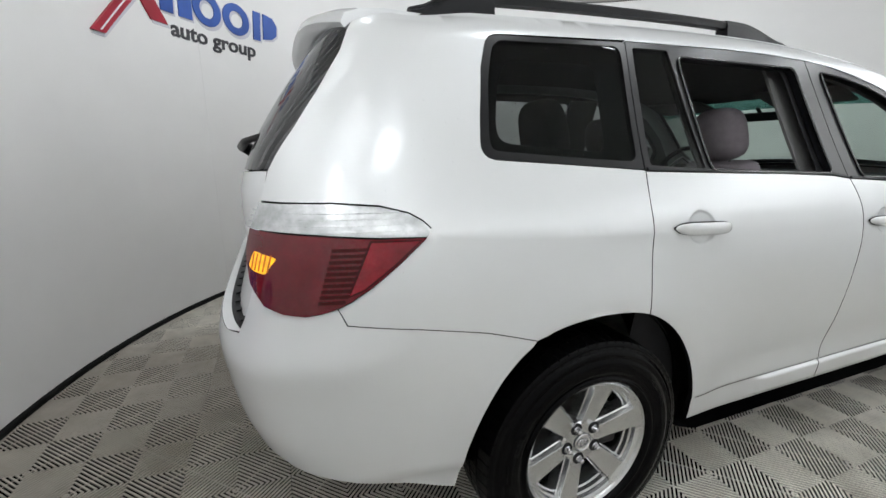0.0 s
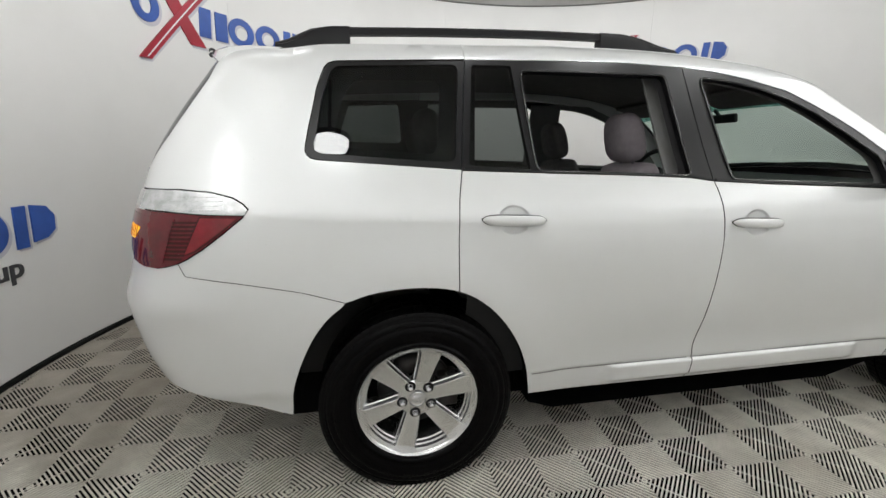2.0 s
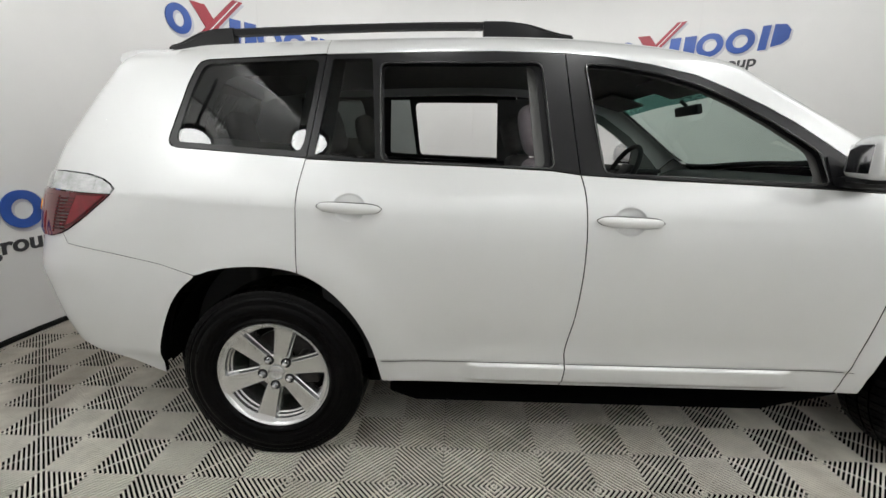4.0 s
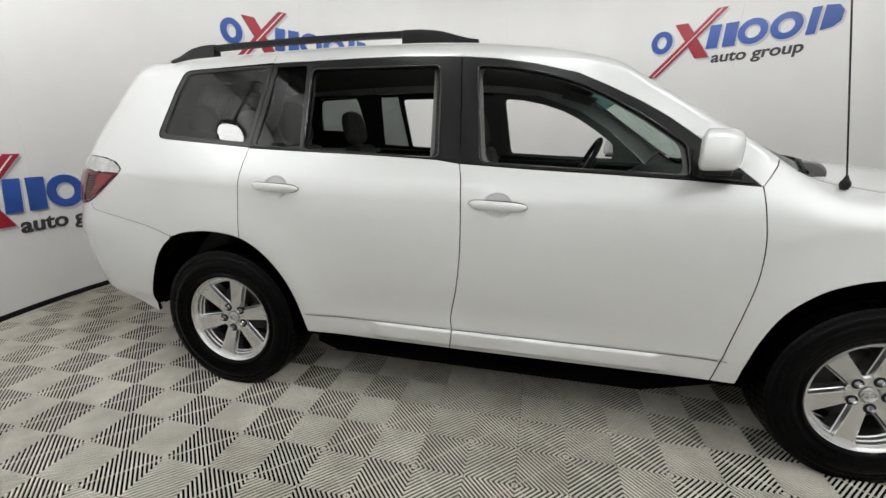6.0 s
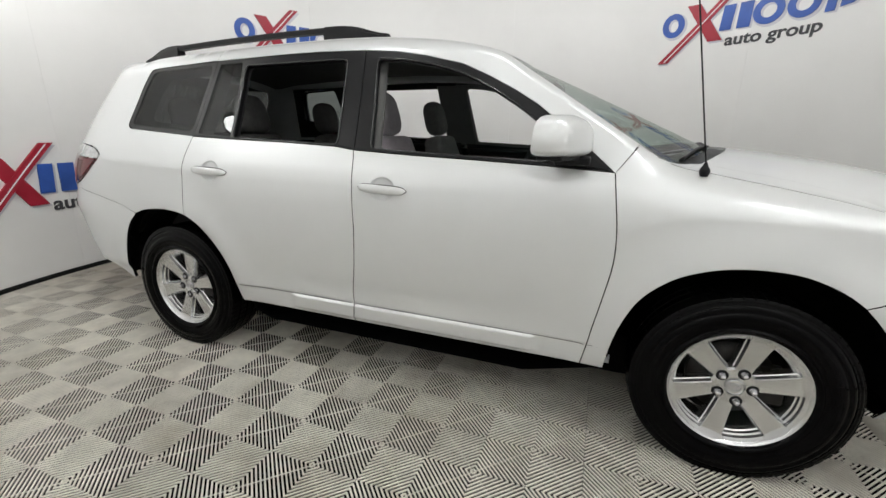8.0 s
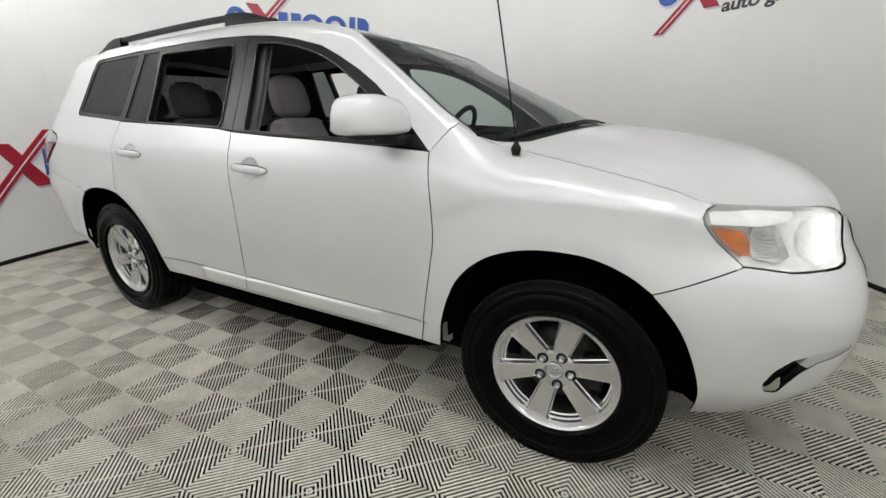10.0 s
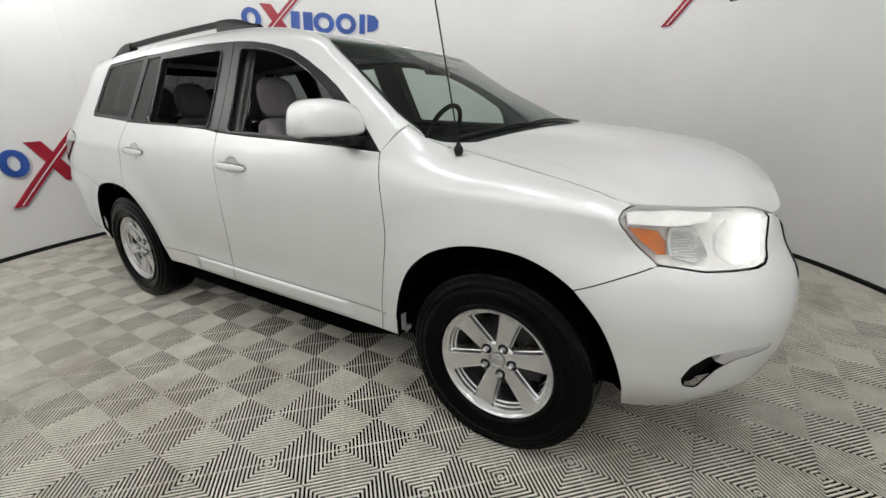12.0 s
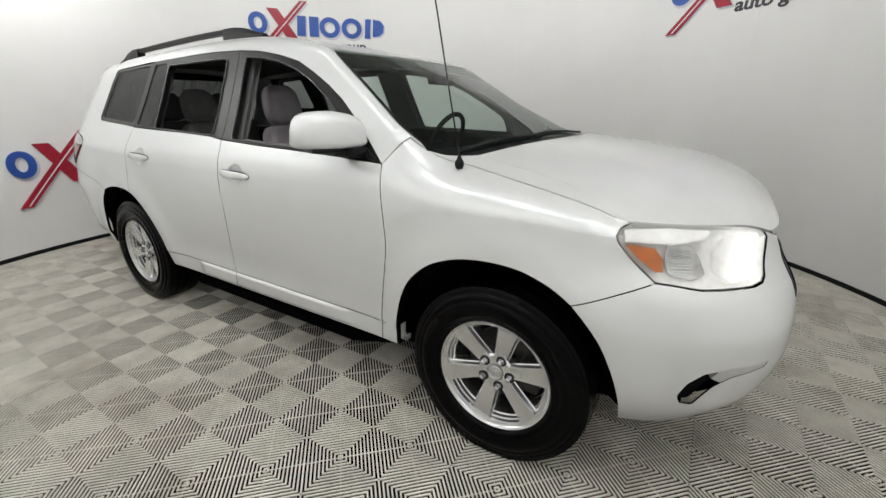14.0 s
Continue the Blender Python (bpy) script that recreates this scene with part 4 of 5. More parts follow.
    sheet("bulb", side_f, rounded(glow, 0.012), LAMPON, head, "lit headlamp bowl", step=0.02, side=side, off=-0.020, flange=0.012)
    # tail lamp
    red_edge = [(-0.538, 1.088), (-0.65, 1.092), (-0.78, 1.102)]
    upper_lamp = on([LAMP_TIP]) + on(LAMP_TOP) + [LAMP_IN_TOP, (SRY(0.752, 1.108), 1.108)] + on(red_edge[::-1])
    tail = sheet("tail_lamp", side_f, shrunk(upper_lamp, 0.002), LENSCLEAR, car, "red and clear wrap-around tail lamp, amber signal lit", step=0.025, side=side, off=0.006)
    wedge = on([(-0.560, 1.082), (-0.668, 1.084), (-0.722, 0.972), (-0.690, 0.985), (-0.62, 1.035)])
    low = on(red_edge) + [(SRY(0.752, 1.108), 1.108), (SRY(0.758, 1.06), 1.06), (SRY(0.797, 0.985), 0.985)] + on(LAMP_BOT[::-1]) + on(LAMP_LOW[::-1])
    sheet("red_lens", side_f, shrunk(low, 0.002), LENSDARKRED, tail, "deep red lens", step=0.025, side=side, off=0.006)
    sheet("reflector_edge", side_f, shrunk(wedge, -0.005), LENSDEEP, tail, "dark red reflector edge", step=0.02, side=side, off=0.0072, flange=0.003)
    sheet("reflector", side_f, wedge, LENSRED, tail, "bright red reflector", step=0.02, side=side, off=0.009, flange=0.003)
    blk = [(SRY(0.775, 1.09), 1.096), (S(-0.745, 1.08), 1.080), (S(-0.79, 0.95), 0.945), (SRY(0.845, 0.95), 0.945), (SRY(0.812, 1.0), 1.0)]
    sheet("brake_lens", side_f, blk, LENSDARKRED, tail, "deep red inner lens", step=0.02, side=side, off=0.0085)
    for k in range(10):
        z0 = 1.074 - 0.0125 * k
        sheet("rib", side_f, on([(-0.752 - 0.004 * k, z0), (-0.676 - 0.0062 * k, z0), (-0.676 - 0.0062 * k, z0 - 0.0070), (-0.752 - 0.004 * k, z0 - 0.0070)]), LENSDEEP, tail, "dark red lens rib", step=0.02, side=side, off=0.0092, flange=0.003)
    for k in range(4):
        z0 = 1.150 - 0.013 * k
        sheet("rib", side_f, [(SRY(0.74, z0), z0), (S(-0.60, z0), z0), (S(-0.60, z0), z0 - 0.004), (SRY(0.74, z0), z0 - 0.004)], LENSCLEAR, tail, "bright lens rib", step=0.03, side=side, off=0.008, flange=0.003)
    sheet("signal_bulb", side_f, rounded([(SRY(0.798, 1.06), 1.062), (SRY(0.850, 1.06), 1.052), (SRY(0.846, 1.03), 1.034), (SRY(0.838, 1.02), 1.014), (SRY(0.806, 1.02), 1.018), (SRY(0.790, 1.03), 1.028)], 0.008), AMBERLIT, tail, "lit amber turn signal", step=0.012, side=side, off=0.0092, flange=0.001)
    for k in range(5):
        y0 = 0.801 + 0.0100 * k
        sheet("rib", side_f, [(SRY(y0, 1.05), 1.058), (SRY(y0 + 0.003, 1.05), 1.058), (SRY(y0 + 0.003, 1.02), 1.020), (SRY(y0, 1.02), 1.020)], AMBER, tail, "amber lens rib", step=0.02, side=side, off=0.0102, flange=0.001)
    # black window surrounds and glass
    dw = on(DWIN) + [(0.217, 1.618)]
    dpane = rounded(on([(-0.265, 1.578), (-0.303, 1.46), (-0.335, 1.282), (-0.06, 1.262), (0.152, 1.249), (0.192, 1.602)]), 0.035, 6)
    sheet("rear_side_window_frame", side_f, shrunk(dw, 0.002), GLOSSBLACK, car, "satin black window surround", step=0.03, side=side, off=-0.003, holes=[dpane])
    sheet("rear_side_window", side_f, shrunk(dpane, -0.004), PRIVACY, car, "dark privacy glass", step=0.05, side=side, off=-0.007, flange=0)
    qtr = rounded(on([(0.200, 1.240), (0.242, 1.602), (0.396, 1.606), (0.430, 1.224)]), 0.010)
    openr = rounded(on([(0.452, 1.219), (0.428, 1.588), (1.052, 1.594), (1.088, 1.200)]), 0.03)
    fr = on(BELT[:5]) + [(1.142, 1.631)] + on(STRIP[1:4][::-1])
    s1 = sheet("window_frame", side_f, shrunk(fr, 0.002), GLOSSBLACK, door_r, "satin black window frame", step=0.03, side=side, off=-0.003, holes=[qtr, openr], flange=0.022)
    sheet("quarter_glass", side_f, shrunk(qtr, -0.004), PRIVACY, door_r, "dark privacy glass", step=0.05, side=side, off=-0.008, flange=0)
    openf = rounded(on([(1.268, 1.186), (1.215, 1.590), (1.36, 1.578), (1.505, 1.551), (1.64, 1.510), (1.76, 1.455), (1.90, 1.372), (2.045, 1.270), (2.055, 1.158)]), 0.025)
    ff = on(BELT[4:]) + on([p for p in STRIP[::-1] if 1.142 <= p[0] < 2.288])
    sheet("window_frame", side_f, shrunk(ff, 0.002), GLOSSBLACK, door_f, "satin black window frame", step=0.03, side=side, off=-0.003, holes=[openf], flange=0.022)
    # bright-edged weather strips at the foot of the openings
    sheet("weather_strip", side_f, on([(0.18, 1.226), (0.457, 1.2175), (1.08, 1.197), (1.17, 1.184), (1.17, 1.191), (1.08, 1.205), (0.457, 1.226), (0.18, 1.234)]), BLACK, door_r, "black weather strip", step=0.03, side=side, off=0.004)
    sheet("weather_strip", side_f, on([(1.19, 1.182), (1.457, 1.170), (1.753, 1.160), (2.042, 1.148), (2.042, 1.156), (1.753, 1.168), (1.457, 1.178), (1.19, 1.190)]), BLACK, door_f, "black weather strip", step=0.03, side=side, off=0.004)
    for door, loop_ in ((door_r, openr), (door_f, openf)):
        bm_ = bmesh.new()
        pts = [P(u, v, 0.0005) for u, v in dense(loop_, 0.03)]
        pts = [Vector((p.x, side * p.y, p.z)) for p in pts]
        add_tube(bm_, pts + pts[:2], 0.0042, 8, False)
        part("glass_run", bm_, RUNRUBBER, door, "glossy black rubber glass run")
    # inner pillar linings, seen through the openings
    openr2 = rounded(on([(0.459, 1.22), (0.436, 1.580), (1.030, 1.582), (1.062, 1.195)]), 0.04)
    openf2 = rounded(on([(1.283, 1.186), (1.230, 1.580), (1.36, 1.569), (1.505, 1.541), (1.64, 1.500), (1.76, 1.444), (1.90, 1.360), (2.03, 1.268), (2.045, 1.158)]), 0.035)
    sheet("pillar_lining", side_f, on([(0.18, 1.21), (0.22, 1.60), (1.142, 1.61), (1.181, 1.17)]), TRIMDARK, car, "dark door frame lining", step=0.05, side=side, off=-0.034, holes=[qtr, openr2], flange=0)
    sheet("pillar_lining", side_f, on([(1.183, 1.17), (1.145, 1.61), (1.461, 1.60), (1.76, 1.50), (1.98, 1.37), (2.2, 1.19), (2.26, 1.12)]), TRIMGREY, car, "grey door frame lining", step=0.05, side=side, off=-0.050, holes=[openf2], flange=0)
    sheet("pillar_lining", side_f, on([(1.035, 1.17), (1.005, 1.60), (1.225, 1.60), (1.278, 1.17)]), TRIMGREY, car, "grey centre pillar lining", step=0.05, side=side, off=-0.075, flange=0.01)
    dl = rounded(on([(-0.245, 1.590), (-0.29, 1.47), (-0.330, 1.36), (-0.31, 1.345), (0.10, 1.335), (0.07, 1.594)]), 0.04) if side < 0 else rounded(on([(-0.20, 1.54), (-0.24, 1.46), (-0.27, 1.33), (-0.25, 1.30), (0.10, 1.275), (0.13, 1.55)]), 0.04)
    sheet("pillar_lining", side_f, on([(-0.45, 1.20), (-0.35, 1.60), (0.275, 1.61), (0.235, 1.21)]), TRIMDARK, car, "dark pillar lining", step=0.05, side=side, off=-0.07, holes=[dl], flange=0)
    # door cards
    sheet("door_card", side_f, on([(0.20, 0.40), (0.20, 1.20), (1.15, 1.18), (1.15, 0.40)]), TRIMDARK, door_r, "charcoal door card", step=0.1, side=side, off=-0.10, flange=0)
    sheet("door_card", side_f, on([(1.20, 0.40), (1.20, 1.175), (2.25, 1.125), (2.25, 0.40)]), TRIMDARK, door_f, "charcoal door card", step=0.1, side=side, off=-0.10, flange=0)
    for door, x0, x1 in ((door_r, 0.2, 1.15), (door_f, 1.2, 2.25)):
        bm_ = bmesh.new()
        zt = 1.17 if x0 < 1 else 1.14
        add_box(bm_, (x0, side * -0.90 + side * 0.02, zt - 0.03), (x1, side * -0.76, zt), 0.008)
        part("sill_cap", bm_, TRIMDARK, door, "charcoal window sill")
    # white strip over the windows, from the rear pillar to the screen pillar
    cant = on([p for p in STRIP if p[0] >= 0.217]) + [(s_, ZTOP(s_)) for s_ in np.linspace(2.36, 0.217, 50)]
    sheet("roof_side", side_f, cant, PAINT, car, step=0.03, side=side, flange=0.012, edge=PAINT, lines=along(ZTOP, 0.25, 2.30, ROLL[:5]))
    # mirror
    mir = sheet("door_mirror", side_f, rounded(on([(2.062, 1.160), (2.062, 1.262), (2.27, 1.139)]), 0.01), BLACK, car, "white door mirror on a black foot", step=0.04, side=side, off=0.006)
    bm_ = bmesh.new()
    n1, n2 = 14, 20
    gridv = []
    for a in range(n1 + 1):
        phi = math.pi * a / n1
        row = []
        for b_ in range(n2):
            th = 2 * math.pi * b_ / n2
            cx, cy, cz = -math.cos(phi), math.sin(phi) * math.cos(th), math.sin(phi) * math.sin(th)
            sp = lambda v, e: math.copysign(abs(v) ** e, v)
            X = 0.080 * sp(cx, 0.6)
            if cx < 0:
                X = 0.050 * sp(cx, 0.35)
            Y = 0.118 * sp(cy, 0.6)
            Zz = 0.071 * sp(cz, 0.62 if cz > 0 else 0.30)
            Y *= 1.0 - 0.10 * Zz / 0.068
            Zz -= 0.016 * max(0.0, Y / 0.112) * (Zz > 0)
            X += 0.42 * Y
            row.append(bm_.verts.new((2.095 + X, side * (-0.985 + Y), 1.255 + Zz)))
        gridv.append(row)
    for a, b_ in zip(gridv, gridv[1:]):
        for i in range(n2):
            j = (i + 1) % n2
            bm_.faces.new((a[i], a[j], b_[j], b_[i]))
    bmesh.ops.remove_doubles(bm_, verts=bm_.verts, dist=1e-5)
    bmesh.ops.recalc_face_normals(bm_, faces=bm_.faces)
    part("shell", bm_, PAINT, mir, "white mirror shell")
    if side > 0:
        bm_ = bmesh.new()
        add_tube(bm_, [(2.060, -1.064, 1.3115), (2.076, -1.071, 1.3065), (2.091, -1.076, 1.3015)], [0.0006, 0.0014, 0.0006], 6)
        part("scuff", bm_, BLACK, mir, "short dark scuff mark")
    bm_ = bmesh.new()
    add_box(bm_, (-0.040, -0.095, -0.008), (0.055, 0.11, 0.008), 0.006, pose(2.095, side * -0.975, 1.181, 0, 0, side * -22))
    add_box(bm_, (2.075, side * -0.85, 1.152), (2.20, side * -0.955, 1.186), 0.010)
    part("foot", bm_, BLACK, mir, "black mirror foot")
    bm_ = bmesh.new()
    add_box(bm_, (-0.003, -0.080, -0.050), (0.003, 0.080, 0.042), 0.002, pose(2.047, side * -0.985, 1.255, 0, 0, side * -22))
    part("glass", bm_, CHROME, mir, "mirror glass")
    # roof rail
    pts = []
    for t in np.linspace(0, 1, 40):
        x = -0.467 + 1.66 * t
        ye = float(np.interp(x, EX, EY))
        lift = 0.038 * smoothstep(0, 0.09, t) * (1 - smoothstep(0.86, 1.0, t))
        y = -ye + 0.055
        pts.append((x, y, Z_upper(x, y) + lift + 0.006))
    bm_ = bmesh.new()
    rows_ = []
    for i, (x, y, z) in enumerate(pts):
        t = i / 39
        w = 0.017
        h = 0.014
        rows_.append([bm_.verts.new((x, side * (y + dy * w), z + dz * h)) for dy, dz in ((-1, -1), (-1, 0.5), (-0.5, 1), (0.5, 1), (1, 0.5), (1, -1))])
    for a, b_ in zip(rows_, rows_[1:]):
        for i in range(6):
            j = (i + 1) % 6
            bm_.faces.new((a[i], a[j], b_[j], b_[i]))
    bm_.faces.new(rows_[0]), bm_.faces.new(rows_[-1][::-1])
    bmesh.ops.recalc_face_normals(bm_, faces=bm_.faces)
    rail = sharp(part("roof_rail", bm_, BLACK, car, "black roof rail"))
    for x0, x1 in ((-0.467, -0.20), (0.83, 1.195)):
        bm_ = bmesh.new()
        rows_ = []
        for k in range(13):
            t = k / 12
            x = x0 + (x1 - x0) * t
            ye = float(np.interp(x, EX, EY))
            y = -ye + 0.055
            zb = Z_upper(x, y)
            tt = t if x0 < 0 else 1 - t
            top_ = 0.012 + 0.048 * smoothstep(0, 0.75, tt)
            rows_.append([bm_.verts.new((x, side * (y + dy * 0.024), zb + dz)) for dy, dz in ((-1.2, -0.02), (-1, top_ * 0.7), (-0.6, top_), (0.6, top_), (1, top_ * 0.7), (1.2, -0.01))])
        for a, b_ in zip(rows_, rows_[1:]):
            for i in range(6):
                j = (i + 1) % 6
                bm_.faces.new((a[i], a[j], b_[j], b_[i]))
        bm_.faces.new(rows_[0]), bm_.faces.new(rows_[-1][::-1])
        bmesh.ops.recalc_face_normals(bm_, faces=bm_.faces)
        sharp(part("rail_foot", bm_, BLACK, rail, "black rail end cover"))
    # dark shell behind the panel gaps
    shell = on([p for p in ARCH_R if p[1] > 0.44]) + on([(0.47, 0.38), (2.30, 0.38)]) + on([p for p in ARCH_F if p[1] > 0.42]) + [(S(3.26, 0.42), 0.42), (SFRONT, 0.42), (SFRONT, 0.90), (S(3.3, 0.94), 0.94), (2.3, 1.08), (1.18, 1.15), (0.17, 1.19), (-0.45, 1.19), (SREAR, 1.0), (SREAR, 0.44)]
    sheet("inner_shell", side_f, shrunk(shell, 0.012), DARK, car, "dark inner structure", step=0.09, side=side, off=-0.078, flange=0)
    bm_ = bmesh.new()
    add_box(bm_, (-0.50, side * -0.885, 0.385), (-0.462, side * -0.40, 0.62), 0.01)
    part("splash_guard", bm_, DARK, car, "black splash guard behind the rear wheel")
    bm_ = bmesh.new()
    add_prism(bm_, [(3.175, 0.44), (3.195, 0.335), (3.270, 0.288), (3.312, 0.32), (3.335, 0.36), (3.335, 0.44)], lambda u, v, d_: Vector((u, side * (-0.765 + d_), v)), 0.12)
    bmesh.ops.recalc_face_normals(bm_, faces=bm_.faces)
    part("arch_flap", bm_, DARK, car, "black flap at the foot of the front arch", smooth=False)
    # wheel arch liners
    for ax in (0.0, 2.79):
        bm_ = bmesh.new()
        add_lathe(bm_, [(0.448, -0.86 * side), (0.455, -0.80 * side), (0.455, -0.50 * side), (0.001, -0.50 * side)], 56, "Y", (ax, 0, 0.385))
        dead = [f for f in bm_.faces if f.calc_center_median().z < 0.37]
        bmesh.ops.delete(bm_, geom=dead, context="FACES")
        part("wheel_arch_liner", bm_, DARK, car, "black wheel arch liner")


for sd in (1, -1):
    body_side(sd)
rng = random.Random(5)
bm = bmesh.new()
for k in range(150):
    if k < 95:
        s0, z0 = rng.uniform(-0.29, 0.15), 1.27 + 0.30 * rng.random() ** 1.7
    elif k < 110:
        s0, z0 = rng.uniform(0.23, 0.40), rng.uniform(1.25, 1.5)
    else:
        s0, z0 = rng.uniform(-0.70, -0.42), rng.uniform(0.98, 1.55)
    p, r = P(s0, z0, -0.006 if k < 110 else 0.0), rng.uniform(0.0007, 0.0019)
    bmesh.ops.create_icosphere(bm, subdivisions=1, radius=r, matrix=Matrix.Translation(p))
drops = part("water_drops", bm, WETSPOT, car, "fine water drops")
tagged(drops, "fine water drops", kind="stuff")

# roof with the screen pillars, windscreen, cowl, hood
HEAD, COWL = 1.85, 2.715
edge_y = lambda x: float(np.interp(x, EX, EY))


def bowed(x0, y):
    """The place ahead at which a cross line that meets the middle at x0 lies at y."""
    x = x0
    for _ in range(25):
        x = 0.5 * x + 0.5 * (x0 - bow(x) * (y / 0.8) ** 2)
    return x


def screen_side(x):
    return edge_y(x) - 0.012


ws_top = [(bowed(HEAD, y) - 0.03 * (y / 0.65) ** 4, float(y)) for y in np.linspace(-0.635, 0.635, 22)]
ws_side = [(float(x), screen_side(x)) for x in np.linspace(1.84, 2.40, 22)]
ws_low = [(bowed(COWL, y), float(y)) for y in np.linspace(0.76, -0.76, 26)]
screen = ws_top + ws_side + ws_low + [(x, -y) for x, y in ws_side[::-1]]
outline = [(float(x), edge_y(x)) for x in np.linspace(XTAIL + 0.002, 2.43, 96)]
roof_loop = outline + [(x, y) for x, y in ws_side[::-1]] + ws_top[::-1] + [(x, -y) for x, y in ws_side] + [(x, -y) for x, y in outline[::-1]]
sheet("roof", upper_f, roof_loop, PAINT, car, "white roof and screen pillars", step=0.045, flange=0.012, edge=PAINT, nh=0.02)
wind = sheet("windscreen", upper_f, shrunk(screen, -0.006), CLEARGLASS, car, "clear green-tinted windscreen", step=0.06, off=-0.004, flange=0)
band = ws_top + [(bowed(HEAD + 0.13, y), y * 1.03) for _, y in ws_top[::-1]]
sheet("shade_band", upper_f, band, SHADEBAND, wind, "dark green shade band", step=0.05, off=-0.010, flange=0)
frit_side = [(x, y) for x, y in ws_side] + [(x, y - 0.028) for x, y in ws_side[::-1]]
sheet("border", upper_f, frit_side, GLOSSBLACK, wind, "black glass border", step=0.03, off=-0.007, flange=0)
sheet("border", upper_f, [(x, -y) for x, y in frit_side], GLOSSBLACK, wind, "black glass border", step=0.03, off=-0.007, flange=0)
cowl = [(bowed(COWL - 0.05, y), float(y)) for y in np.linspace(-0.76, 0.76, 24)] + [(bowed(COWL + 0.085, y), float(y)) for y in np.linspace(0.79, -0.79, 24)]
sheet("cowl", upper_f, cowl, BLACK, car, "black plastic cowl grille", step=0.04, off=-0.010)
hood_side = [(float(x), edge_y(x) - 0.081 * (1 - smoothstep(2.90, 3.21, x)) - 0.0024) for x in np.linspace(2.58, 3.205, 18)]
hood_front = [(float(x), edge_y(x) - 0.0025) for x in np.linspace(3.215, XNOSE - 0.004, 28)]
hood_back = [(bowed(COWL + 0.075, y), float(y)) for y in np.linspace(-0.79, 0.79, 24)]
hood_loop = hood_back + hood_side + hood_front + [(x, -y) for x, y in hood_front[::-1]] + [(x, -y) for x, y in hood_side[::-1]]
sheet("hood", upper_f, shrunk(hood_loop, 0.0002), PAINT, car, "white hood with faint scuffs", step=0.045, edge=PAINT, nh=0.07)
# wipers
for x0, y0, x1, y1 in ((2.72, 0.30, 2.66, -0.36), (2.69, -0.25, 2.52, -0.70)):
    bm = bmesh.new()
    add_tube(bm, [(x0 + (x1 - x0) * t, y0 + (y1 - y0) * t, Z_upper(x0 + (x1 - x0) * t, y0 + (y1 - y0) * t) + 0.004) for t in np.linspace(0, 1, 10)], 0.006, 6)
    part("wiper", bm, BLACK, car, "black windscreen wiper")
# antenna
ax_, ay_ = 2.583, -0.814
bm = bmesh.new()
az_ = Z_upper(ax_, ay_)
add_lathe(bm, [(0.012, -0.014), (0.0165, -0.003), (0.0175, 0.006), (0.0155, 0.014), (0.010, 0.021), (0.0065, 0.030), (0.004, 0.037), (0.001, 0.038)], 16, "Z", (ax_, ay_, az_))
ant = part("antenna", bm, BLACK, car, "thin black whip antenna")
bm = bmesh.new()
add_tube(bm, [(ax_ - 0.16 * t, ay_, az_ + 0.030 + 0.823 * t) for t in np.linspace(0, 1, 6)], 0.0028, 6)
part("mast", bm, BLACK, ant)
# front grille
gl = lambda y0, z0: (SFY(y0, z0), z0)
for side in (1, -1):
    g = sheet("grille", side_f, [gl(0.44, 0.77), gl(0.455, 0.86), gl(0.47, 0.935), (SFRONT, 0.935), (SFRONT, 0.755)], BLACK, car, "black grille with chrome bars", step=0.04, side=side, off=-0.085)
    for k in range(3):
        z0 = 0.80 + 0.055 * k
        sheet("bar", side_f, [gl(0.43, z0), gl(0.43, z0 + 0.02), (SFRONT, z0 + 0.02), (SFRONT, z0)], CHROME, g, "chrome bar", step=0.04, side=side, off=-0.070)
    sheet("frame", side_f, [gl(0.507, 0.755), gl(0.500, 0.86), gl(0.490, 0.945), gl(0.480, 0.945), gl(0.488, 0.86), gl(0.495, 0.76)], BLACK, g, "black grille edge", step=0.03, side=side, off=0.002, flange=0.08)
# tailgate, rear window, spoiler
def tail_f(u, v, off=0.0):
    return P(u, v, off - 0.045 * (1 - smoothstep(0.98, 1.20, v)))


def pad_f(u, v, off=0.0):
    return P(u, 0.848 + 0.10 * v + off, -0.003 - v)


